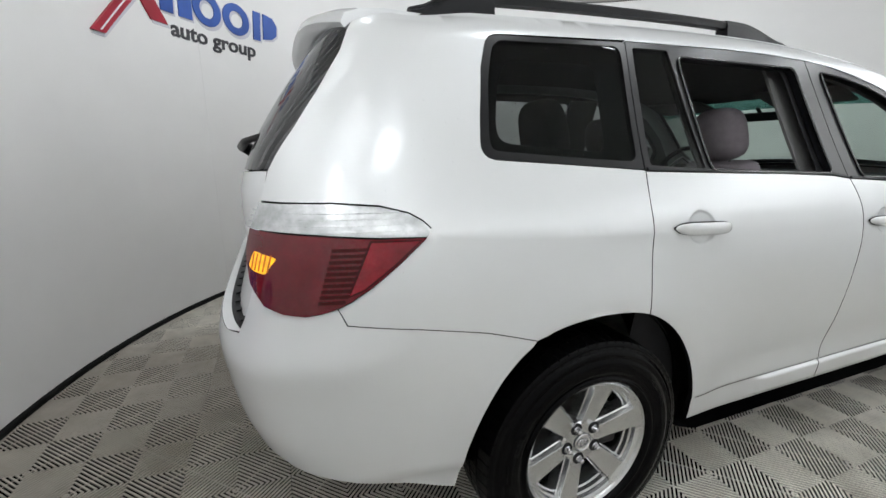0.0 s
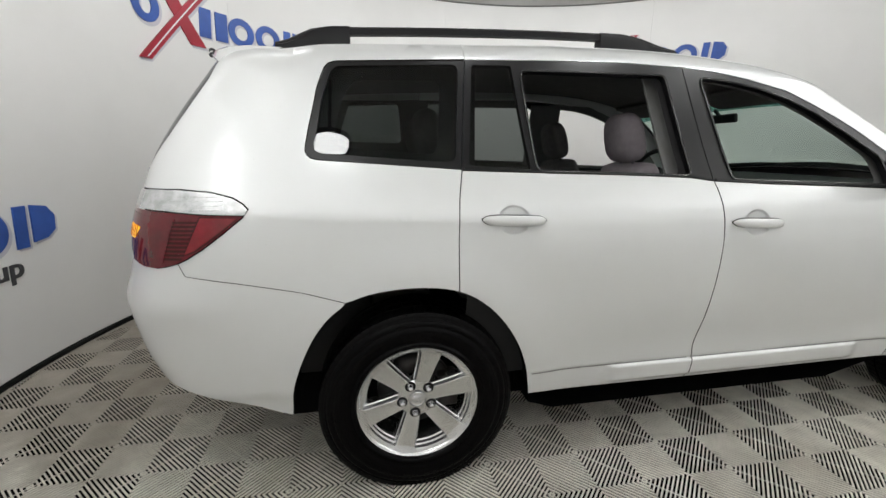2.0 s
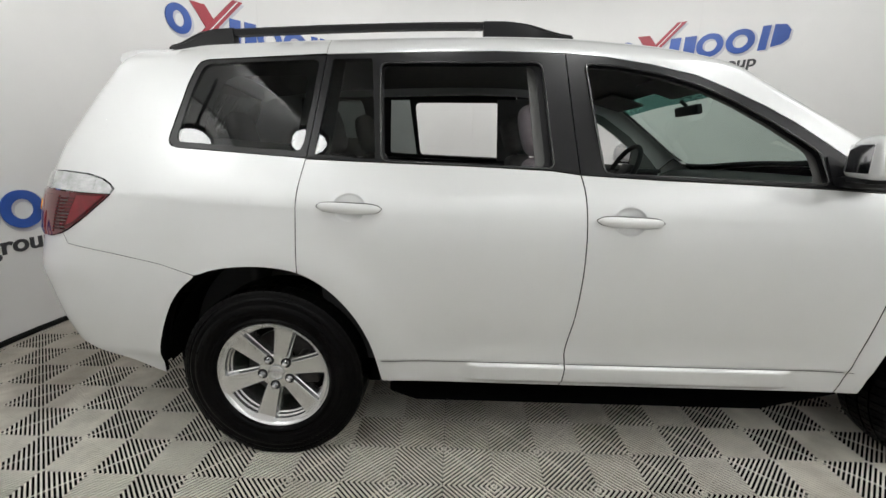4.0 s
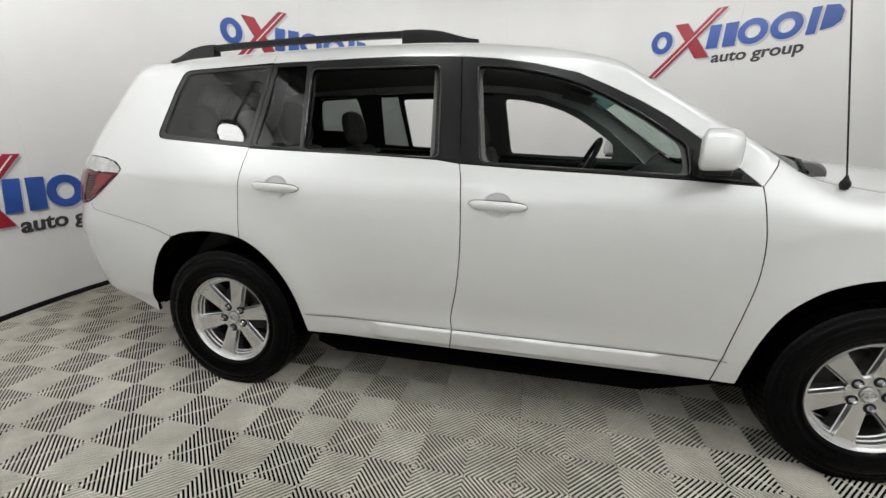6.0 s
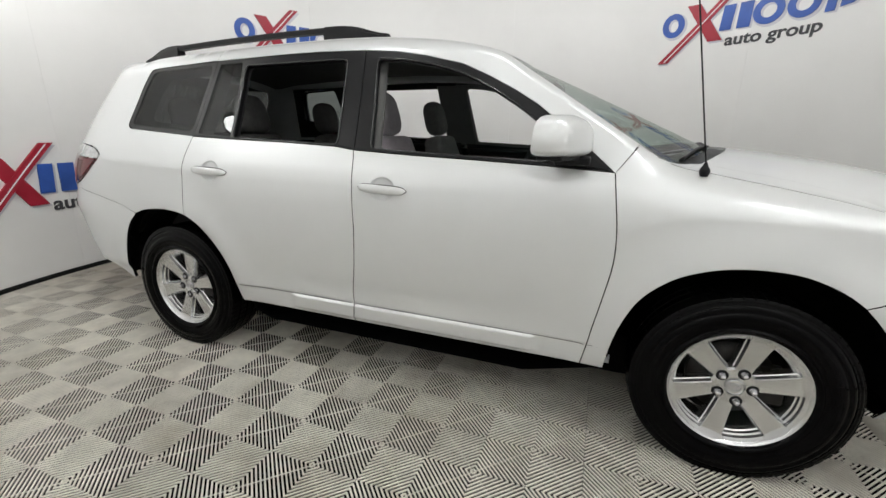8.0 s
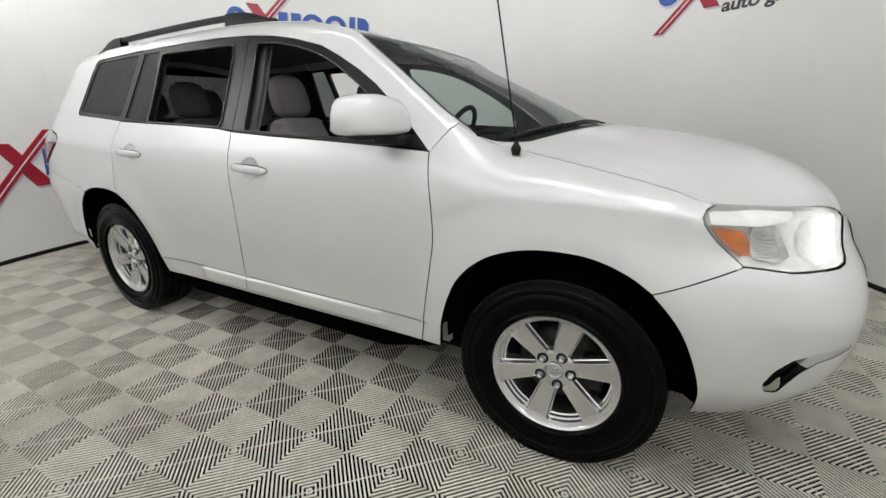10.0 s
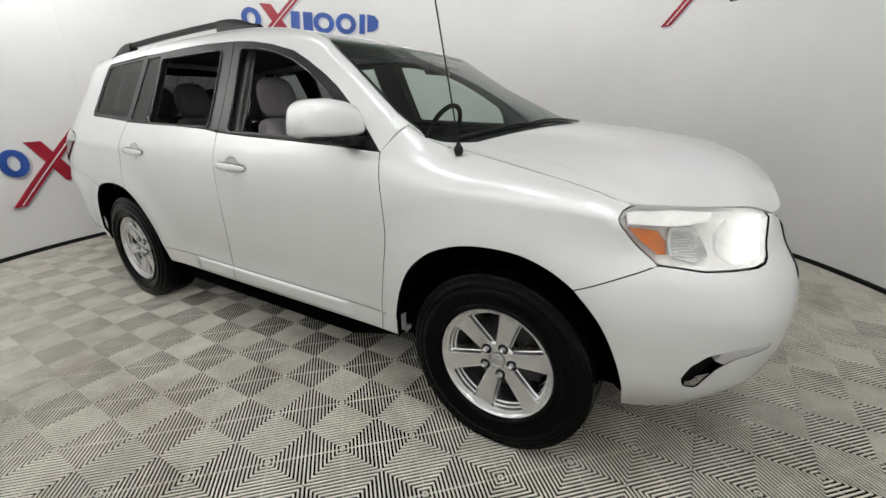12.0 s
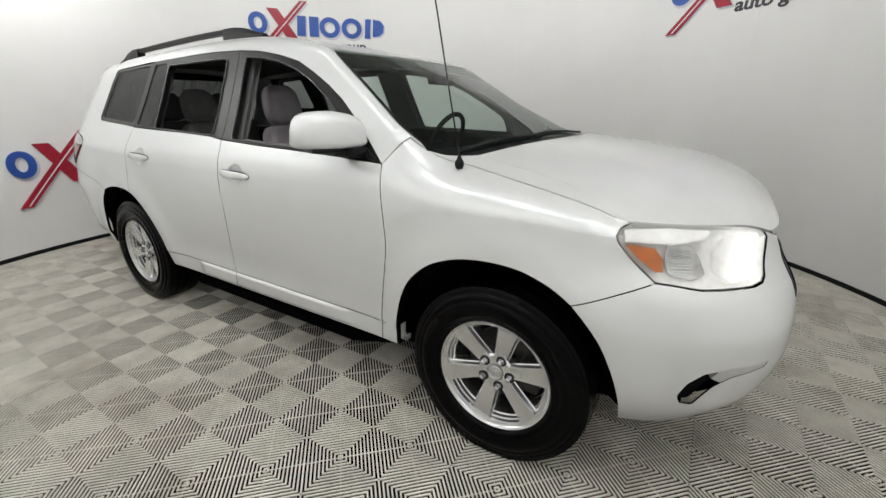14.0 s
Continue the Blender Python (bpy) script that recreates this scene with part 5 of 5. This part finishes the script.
for side in (1, -1):
    tg = [LAMP_IN_LOW, (SRY(0.752, 1.07), 1.07), LAMP_IN_TOP] + GLASS_EDGE[:1] + [(SREAR, 1.20), (SREAR, 0.85), (SRY(0.70, 0.85), 0.85), (SRY(0.77, 0.865), 0.865)]
    t = sheet("tailgate", tail_f, shrunk(tg, GAP), PAINT, car, step=0.05, side=side)
    rw = GLASS_EDGE + [(SREAR, 1.60), (SREAR, 1.205)]
    sheet("rear_window", side_f, shrunk(rw, 0.002), REARGLASS, t, "dark wet rear window", step=0.05, side=side, off=-0.004, flange=0.01)
    sheet("header", side_f, [(SRY(0.62, 1.585), 1.585), (SREAR, 1.575), (SREAR, 1.668), (SRY(0.59, 1.64), 1.645)], BLACK, t, "black header over the rear window", step=0.05, side=side, off=-0.014, flange=0)
    pad = sheet("step_pad", pad_f, [(SRY(0.735, 0.85), 0.020), (SREAR, 0.020), (SREAR, 0.085), (SRY(0.71, 0.85), 0.085)], BLACK, car, "black ribbed bumper step pad", step=0.02, side=side, flange=0.01)
    sheet("bumper_lip", pad_f, [(SRY(0.775, 0.85), -0.002), (SREAR, -0.002), (SREAR, 0.10), (SRY(0.75, 0.85), 0.10)], PAINT, car, "white upper edge of the rear bumper", step=0.02, side=side, off=-0.003, flange=0)
    for k in range(9):
        u0 = SREAR + (SRY(0.72, 0.85) - SREAR) * (k + 0.5) / 9
        sheet("rib", pad_f, [(u0 - 0.012, 0.028), (u0 + 0.012, 0.028), (u0 + 0.012, 0.075), (u0 - 0.012, 0.075)], BLACK, pad, step=0.02, side=side, off=0.005, flange=0.004)
bm = bmesh.new()
rows = []
for y in np.linspace(-0.605, 0.605, 25):
    k = 1 - (abs(y) / 0.605) ** 3
    xb = -0.665 - 0.09 * k
    z0 = Z_upper(-0.50, y * 0.96)
    rows.append([bm.verts.new(p) for p in ((-0.44, y * 0.98, Z_upper(-0.44, y * 0.98) + 0.004), (-0.55, y, z0 + 0.003), (xb + 0.05, y, z0 - 0.004), (xb + 0.012, y, z0 - 0.018), (xb, y, z0 - 0.042),
                                            (xb + 0.018, y, z0 - 0.064), (-0.60, y, z0 - 0.075), (-0.52, y, z0 - 0.04))])
for a, b in zip(rows, rows[1:]):
    for i in range(7):
        bm.faces.new((a[i], b[i], b[i + 1], a[i + 1]))
bm.faces.new(rows[0])
bm.faces.new(rows[-1][::-1])
bmesh.ops.recalc_face_normals(bm, faces=bm.faces)
sharp(part("spoiler", bm, PAINT, car, "white roof spoiler"), 50)
bm = bmesh.new()
add_tube(bm, [(-0.93, 0.0, 1.275), (-0.965, -0.02, 1.29), (-0.93, -0.40, 1.305), (-0.86, -0.56, 1.325)], [0.028, 0.018, 0.011, 0.007], 8)
part("rear_wiper", bm, BLACK, car, "black rear wiper")
# headliner, floor, underbody
cab = [(float(x), edge_y(x) - 0.04) for x in np.linspace(-0.5, 1.80, 34)]
sheet("headliner", upper_f, cab + [(x, -y) for x, y in cab[::-1]], LINER, car, "grey headliner", step=0.12, off=-0.045, flange=0)
bm = bmesh.new()
add_box(bm, (-0.55, -0.67, 0.195), (3.05, 0.67, 0.39), 0.03)
# wide block and front tray are added as black shade under sills and nose
add_prism(bm, [(0.47, 0.37), (0.47, 0.27), (0.58, 0.232), (2.0, 0.232), (2.30, 0.31), (2.30, 0.37)], lambda u, v, d_: Vector((u, -0.85 + d_, v)), 1.70)
bmesh.ops.recalc_face_normals(bm, faces=bm.faces)
add_box(bm, (3.0, -0.62, 0.225), (3.42, 0.62, 0.39), 0.02)
part("underbody", bm, DARK, car, "dark underbody, lowered and widened to stand in for the shade below")
bm = bmesh.new()
add_box(bm, (2.25, -0.48, 0.36), (3.45, 0.48, 0.95), 0.05)
part("engine_bay", bm, DARK, car, "dark engine bay")
bm = bmesh.new()
add_box(bm, (-0.85, -0.66, 0.36), (-0.15, 0.66, 0.95), 0.04)
part("cargo_floor", bm, TRIMDARK, car, "charcoal cargo floor")


# ---- wheels ----
def settle(bm_, low=-0.3592):
    """Flatten a tyre where it stands on the floor; the rubber there swells a little."""
    for v in bm_.verts:
        k = smoothstep(-0.27, low, v.co.z)
        v.co.y *= 1 + 0.03 * k
        v.co.z = max(v.co.z, low)


def wheel(x, side, turn, nuts):
    w = new("wheel")
    w.parent = car
    w.location = (x + 0.003, side * -0.808, 0.359)
    sg = -side
    tagged(w, "six-spoke silver alloy wheel with a wet black tyre")
    bm_ = bmesh.new()
    prof = [(0.226, 0.098), (0.231, 0.112), (0.238, 0.1190), (0.243, 0.1225), (0.247, 0.1230), (0.250, 0.1205), (0.253, 0.1165), (0.257, 0.1155), (0.266, 0.1205), (0.283, 0.1255), (0.298, 0.1260), (0.309, 0.1240), (0.3125, 0.1205), (0.316, 0.1190), (0.322, 0.1200), (0.330, 0.1180), (0.337, 0.1145), (0.340, 0.1105), (0.345, 0.1100), (0.352, 0.1105), (0.360, 0.1065), (0.366, 0.096)]
    prof = prof + [(r, -a) for r, a in prof[::-1]]
    add_lathe(bm_, [(r, a * sg) for r, a in prof], 72)
    bmesh.ops.recalc_face_normals(bm_, faces=bm_.faces)
    settle(bm_)
    part("tyre", bm_, RUBBER, w, "wet black tyre")
    # tread blocks
    bm_ = bmesh.new()
    for k in range(66):
        t0 = 2 * math.pi * k / 66
        for a0, a1 in ((-0.112, -0.055), (-0.048, -0.006), (0.002, 0.048), (0.055, 0.112)):
            pts = []
            for r, (b0, b1) in ((0.350, (a0, a1)), (0.3725, (max(a0, -0.105) if a0 < -0.09 else a0, min(a1, 0.105) if a1 > 0.09 else a1))):
                rr = [r - (0.007 if abs(a) > 0.088 else 0) for a in (b0, b1)]
                for dt in (0.006, 0.088):
                    for a, q in zip((b0, b1), rr):
                        tt = t0 + dt + a * 0.25
                        pts.append(bm_.verts.new((q * math.cos(tt), a, q * math.sin(tt))))
            i = pts
            for f in ((4, 5, 7, 6), (0, 1, 5, 4), (2, 3, 7, 6), (0, 2, 6, 4), (1, 3, 7, 5)):
                bm_.faces.new([i[j] for j in f])
    bmesh.ops.recalc_face_normals(bm_, faces=bm_.faces)
    settle(bm_)
    part("tread", bm_, TREAD, w, "black tread blocks", smooth=False)
    # sidewall lettering as plain raised bars and rings
    bm_ = bmesh.new()
    add_lathe(bm_, [(0.2735, 0.1215 * sg), (0.275, 0.1245 * sg), (0.2765, 0.1220 * sg)], 72)
    add_lathe(bm_, [(0.326, 0.1170 * sg), (0.328, 0.1200 * sg), (0.330, 0.1165 * sg)], 72)
    for base in (0.35, 2.45, 4.5):
        for k in range(9):
            if k == 4:
                continue
            t0 = base + 0.052 * k
            for a0, a1, r0, r1 in ((0, 0.009, 0.284, 0.301), (0.026, 0.035, 0.284, 0.301), (0.009, 0.026, 0.297, 0.301)):
                lo_, hi_ = [[bm_.verts.new((r * math.cos(t0 + a), y * sg, r * math.sin(t0 + a))) for a, r in ((a0, r0), (a1, r0), (a1, r1), (a0, r1))] for y in (0.1235, 0.1274)]
                bm_.faces.new(hi_)
                for i in range(4):
                    bm_.faces.new((lo_[i], lo_[(i + 1) % 4], hi_[(i + 1) % 4], hi_[i]))
    bmesh.ops.recalc_face_normals(bm_, faces=bm_.faces)
    part("sidewall_relief", bm_, RUBBER, w, "raised black sidewall relief")
    # rim: outer lip, two steps, barrel
    bm_ = bmesh.new()
    add_lathe(bm_, [(r, a * sg) for r, a in ((0.222, -0.11), (0.200, -0.09), (0.192, 0.03), (0.193, 0.056), (0.198, 0.060), (0.199, 0.073), (0.205, 0.077), (0.207, 0.090), (0.213, 0.094),
                                             (0.219, 0.0965), (0.2235, 0.1035), (0.230, 0.1075), (0.2345, 0.106), (0.236, 0.099), (0.228, 0.09), (0.224, -0.11))], 96)
    bmesh.ops.recalc_face_normals(bm_, faces=bm_.faces)
    sharp(part("rim", bm_, ALLOY, w, "silver alloy rim"), 28)
    # spokes: flat face, bevelled shoulders, a stepped foot at the rim
    for k in range(6):
        bm_ = bmesh.new()
        a = radians(turn + 60 * k)
        ca, sa = math.cos(a), math.sin(a)
        secs = []
        for r, hw, inner, face, low_ in ((0.040, 0.030, 0.022, 0.070, 0.058), (0.070, 0.033, 0.0245, 0.0735, 0.060), (0.11, 0.0365, 0.0275, 0.079, 0.066), (0.15, 0.0405, 0.031, 0.0845, 0.072),
                                         (0.185, 0.0445, 0.0345, 0.089, 0.077), (0.199, 0.047, 0.0365, 0.0915, 0.080), (0.2055, 0.0575, 0.044, 0.0935, 0.086), (0.2165, 0.0595, 0.048, 0.0985, 0.094), (0.2285, 0.0615, 0.050, 0.1065, 0.103)):
            row = []
            mid = face - (0.0022 if r < 0.2 else 0.0)
            low_ -= 0.007 if r < 0.2 else 0.002
            for u, y in ((-hw + 0.002, low_ - 0.045), (-hw, low_), (-hw + 0.0035, low_ + 0.003), (-inner - 0.0015, face - 0.001), (-inner, face), (0.0, mid), (inner, face), (inner + 0.0015, face - 0.001),
                         (hw - 0.0035, low_ + 0.003), (hw, low_), (hw - 0.002, low_ - 0.045)):
                row.append(bm_.verts.new((r * ca - u * sa, y * sg, r * sa + u * ca)))
            secs.append(row)
        for p, q in zip(secs, secs[1:]):
            for i in range(10):
                bm_.faces.new((p[i], p[i + 1], q[i + 1], q[i]))
        bmesh.ops.recalc_face_normals(bm_, faces=bm_.faces)
        sharp(part("spoke", bm_, ALLOY, w), 14)
    bm_ = bmesh.new()
    add_lathe(bm_, [(r, a * sg) for r, a in ((0.001, 0.066), (0.034, 0.066), (0.036, 0.0725), (0.070, 0.0725), (0.077, 0.066), (0.079, 0.03))], 48)
    bmesh.ops.recalc_face_normals(bm_, faces=bm_.faces)
    sharp(part("hub", bm_, ALLOY, w), 30)
    bm_ = bmesh.new()
    add_lathe(bm_, [(r, a * sg) for r, a in ((0.031, 0.068), (0.031, 0.0765), (0.0285, 0.0785), (0.026, 0.0765), (0.001, 0.0775))], 32)
    bmesh.ops.recalc_face_normals(bm_, faces=bm_.faces)
    sharp(part("centre_cap", bm_, ALLOY, w, "silver centre cap"), 30)
    bm_ = bmesh.new()
    for rx, rz, dz in ((0.0215, 0.0145, 0.0), (0.008, 0.0135, 0.0), (0.0135, 0.005, 0.006)):
        pts = [(rx * math.cos(t), 0.0785 * sg, rz * math.sin(t) + dz) for t in np.linspace(0, 2 * math.pi, 25)]
        add_tube(bm_, pts, 0.0017, 6, False)
    part("emblem", bm_, CHROME, w, "chrome oval emblem")
    for k in range(5):
        a = radians(nuts + 72 * k)
        bm_ = bmesh.new()
        c = (0.0598 * math.cos(a), 0, 0.0598 * math.sin(a))
        # no recess is cut: a black disc stands in for the pocket's shade
        pk = bmesh.new()
        add_lathe(pk, [(r, q * sg) for r, q in ((0.0215, 0.0715), (0.0208, 0.0740), (0.0195, 0.0738), (0.001, 0.0738))], 20, "Y", c)
        part("nut_pocket_shade", pk, BLACK, w, "flat black disc for the shade in the nut pocket")
        add_lathe(bm_, [(r, q * sg) for r, q in ((0.0125, 0.066), (0.0125, 0.077), (0.0112, 0.0785), (0.0108, 0.087), (0.0085, 0.093), (0.0045, 0.096), (0.001, 0.0965))], 12, "Y", c)
        bmesh.ops.recalc_face_normals(bm_, faces=bm_.faces)
        sharp(part("lug_nut", bm_, CHROME, w, "chrome lug nut"), 30)
    bm_ = bmesh.new()
    add_lathe(bm_, [(r, a * sg) for r, a in ((0.07, 0.0), (0.15, 0.0), (0.15, -0.025), (0.07, -0.025))], 40)
    add_box(bm_, (0.085, -0.05, -0.06), (0.165, 0.03, 0.07), 0.01)
    part("brake", bm_, DISCMETAL, w, "dull steel brake disc and caliper")
    bm_ = bmesh.new()
    add_lathe(bm_, [(0.195, -0.05 * sg), (0.001, -0.05 * sg)], 32)
    part("backing_plate", bm_, DARK, w, "dark backing plate")
    return w


for side in (1, -1):
    wheel(0.0, side, 15, 45)
    wheel(2.79, side, 16, 68)


# ---- inside the car ----
def cushion(bm_, lo, hi, bev=0.05, m=None):
    return add_box(bm_, lo, hi, bev, m, 4)


def pillow(bm_, centre, size, m, n1=12, n2=20):
    """A soft rounded block, fuller at its foot than at its top."""
    rows_ = []
    for a in range(1, n1):
        phi = math.pi * a / n1
        row = []
        for b_ in range(n2):
            th = 2 * math.pi * b_ / n2
            q = [math.copysign(abs(c) ** e, c) for c, e in ((math.sin(phi) * math.cos(th), 0.75), (math.sin(phi) * math.sin(th), 0.62), (-math.cos(phi), 0.62))]
            row.append(bm_.verts.new(m @ Vector([centre[i] + size[i] * q[i] * (1 - (0.10 * q[2] if i == 1 else 0)) for i in range(3)])))
        rows_.append(row)
    for a, b_ in zip(rows_, rows_[1:]):
        for i in range(n2):
            j = (i + 1) % n2
            bm_.faces.new((a[i], a[j], b_[j], b_[i]))
    bm_.faces.new(rows_[0][::-1])
    bm_.faces.new(rows_[-1])


def seat(x, y, width, name, material, tilt=-14, head=True, cab_label=""):
    st = new(name)
    st.parent = car
    st.location = (x, y, 0.43)
    tagged(st, cab_label)
    m = pose(-0.27, 0, 0.22, 0, tilt, 0)
    bm_ = bmesh.new()
    cushion(bm_, (-0.26, -width / 2, 0.08), (0.28, width / 2, 0.26), 0.06)
    part("seat_cushion", bm_, material, st)
    bm_ = bmesh.new()
    cushion(bm_, (-0.07, -width / 2 + 0.01, 0.0), (0.07, width / 2 - 0.01, 0.60), 0.055)
    for lvl in (0.22, 0.34, 0.42, 0.49, 0.53):
        bmesh.ops.bisect_plane(bm_, geom=bm_.verts[:] + bm_.edges[:] + bm_.faces[:], plane_co=(0, 0, lvl), plane_no=(0, 0, 1))
    for v in bm_.verts:
        if width < 0.7:
            v.co.y *= 1 - 0.40 * smoothstep(0.28, 0.62, v.co.z)
        v.co = m @ v.co
    part("backrest", bm_, material, st)
    heads = [0.0] if width < 0.7 else [-width / 2 + 0.28, width / 2 - 0.28]
    if head:
        for hy in heads:
            bm_ = bmesh.new()
            pillow(bm_, (0.0, hy, 0.725), (0.060, 0.122, 0.118), m)
            part("headrest", bm_, material, st)
            for d in (-0.05, 0.05):
                bm_ = bmesh.new()
                add_tube(bm_, [m @ Vector((0, hy + d, 0.56)), m @ Vector((0, hy + d, 0.66))], 0.006, 8)
                part("headrest_post", bm_, CHROME, st)
    return st


seat(1.53, -0.40, 0.52, "front_seat", FABRICLIT, cab_label="grey fabric front seat, coloured lighter as the lit near one")
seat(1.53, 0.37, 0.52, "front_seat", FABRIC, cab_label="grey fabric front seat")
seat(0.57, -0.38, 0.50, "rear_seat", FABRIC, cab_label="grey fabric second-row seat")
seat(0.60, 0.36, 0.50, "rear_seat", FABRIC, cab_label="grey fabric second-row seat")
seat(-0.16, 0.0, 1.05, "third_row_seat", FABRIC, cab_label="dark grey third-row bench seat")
# dashboard
bm = bmesh.new()
prof = [(2.30, 0.55), (2.02, 0.60), (1.98, 0.80), (2.0, 0.98), (2.05, 1.06), (2.12, 1.105), (2.30, 1.14), (2.60, 1.15)]
rows = []
for y in np.linspace(-0.72, 0.72, 25):
    hump = 0.045 * math.exp(-((y - 0.37) / 0.17) ** 2)
    rows.append([bm.verts.new((x + 0.10 * (y / 0.72) ** 2 * (1 if x < 2.2 else 0), y, z + (hump if 0.9 < z < 1.12 else 0))) for x, z in prof])
for a, b in zip(rows, rows[1:]):
    for i in range(len(prof) - 1):
        bm.faces.new((a[i], b[i], b[i + 1], a[i + 1]))
bmesh.ops.recalc_face_normals(bm, faces=bm.faces)
part("dashboard", bm, TRIMDARK, car, "charcoal dashboard")
# steering wheel
sw = new("steering_wheel")
sw.parent = car
sw.matrix_basis = pose(1.80, 0.36, 1.13, 0, -64, 0)
tagged(sw, "black steering wheel")
bm = bmesh.new()
add_lathe(bm, [(0.185 + 0.016 * math.cos(t), 0.016 * math.sin(t)) for t in np.linspace(0, 2 * math.pi, 11)[:-1]], 36, "Z", closed=True)
part("rim", bm, TRIMDARK, sw)
bm = bmesh.new()
add_box(bm, (-0.07, -0.08, -0.05), (0.07, 0.08, 0.0), 0.02)
part("hub", bm, TRIMDARK, sw)
for a in (90, -90, 180):
    bm = bmesh.new()
    c, s = math.cos(radians(a)), math.sin(radians(a))
    add_tube(bm, [(0.05 * c, 0.05 * s, -0.02), (0.18 * c, 0.18 * s, 0)], 0.013, 8)
    part("spoke", bm, TRIMDARK, sw)
# inner mirror and sun visors
bm = bmesh.new()
add_box(bm, (-0.014, -0.118, -0.026), (0.014, 0.118, 0.026), 0.010, pose(1.985, 0.0, 1.485, 0, -14, 0))
im = part("inner_mirror", bm, TRIMDARK, car, "black inner mirror")
bm = bmesh.new()
add_tube(bm, [(1.985, 0, 1.50), (1.965, 0, 1.515), (1.94, 0, 1.535)], [0.008, 0.010, 0.010], 8)
part("arm", bm, TRIMDARK, im)
for y in (-0.36, 0.36):
    bm = bmesh.new()
    add_box(bm, (-0.10, -0.19, -0.008), (0.10, 0.19, 0.008), 0.006, pose(1.72, y, 1.555, 0, 16, 0))
    part("sun_visor", bm, LINER, car, "grey sun visor")

# ---- floor tiles ----
def tile_mesh():
    """One 0.4 m open-rib tile: four quarters with ribs across the diagonal, a diamond in the middle."""
    bm_ = bmesh.new()
    pitch, w, dep = 0.2 * math.sqrt(2) / 19, 0.0064, 0.0047

    def bar(poly, z=0.0):
        top_ = [bm_.verts.new((x, y, z)) for x, y in poly]
        low_ = [bm_.verts.new((x, y, z - dep)) for x, y in poly]
        bm_.faces.new(top_)
        n = len(poly)
        for i in range(n):
            j = (i + 1) % n
            bm_.faces.new((top_[i], low_[i], low_[j], top_[j]))

    for sx in (1, -1):
        for sy in (1, -1):
            for k in range(19):
                mid = (k + 0.5) * pitch * math.sqrt(2)
                d0, d1 = mid - w * 0.7071, mid + w * 0.7071
                lim = 0.1993
                q = []
                for d, order in ((d0, 1), (d1, -1)):
                    a = (min(d, lim), max(0.0, d - lim))
                    b_ = (max(0.0, d - lim), min(d, lim))
                    q += [a, b_] if order > 0 else [b_, a]
                poly = [(sx * x, sy * y) for x, y in q]
                if sx * sy < 0:
                    poly = poly[::-1]
                bar(poly)
            h = 0.0010
            bar([(sx * x, sy * y) for x, y in ((0.004, 0.004 - h), (0.199, 0.199 - h), (0.199 - h, 0.199), (0.004 - h, 0.004))][::sx * sy], -0.0022)
    bmesh.ops.recalc_face_normals(bm_, faces=bm_.faces)
    me = bpy.data.meshes.new("floor_tile")
    bm_.to_mesh(me)
    bm_.free()
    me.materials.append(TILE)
    return me


floor = tagged(new("floor"), "grey ribbed interlocking plastic floor tiles in diamond pattern", "floor", kind="structure")
TILE_MESH = tile_mesh()
for i in range(-7, 14):
    for j in range(-8, 14):
        x, y = 0.1 + 0.4 * i, -1.06 + 0.4 * j
        if math.hypot(x - WCX, y - WCY) < WR + 0.27:
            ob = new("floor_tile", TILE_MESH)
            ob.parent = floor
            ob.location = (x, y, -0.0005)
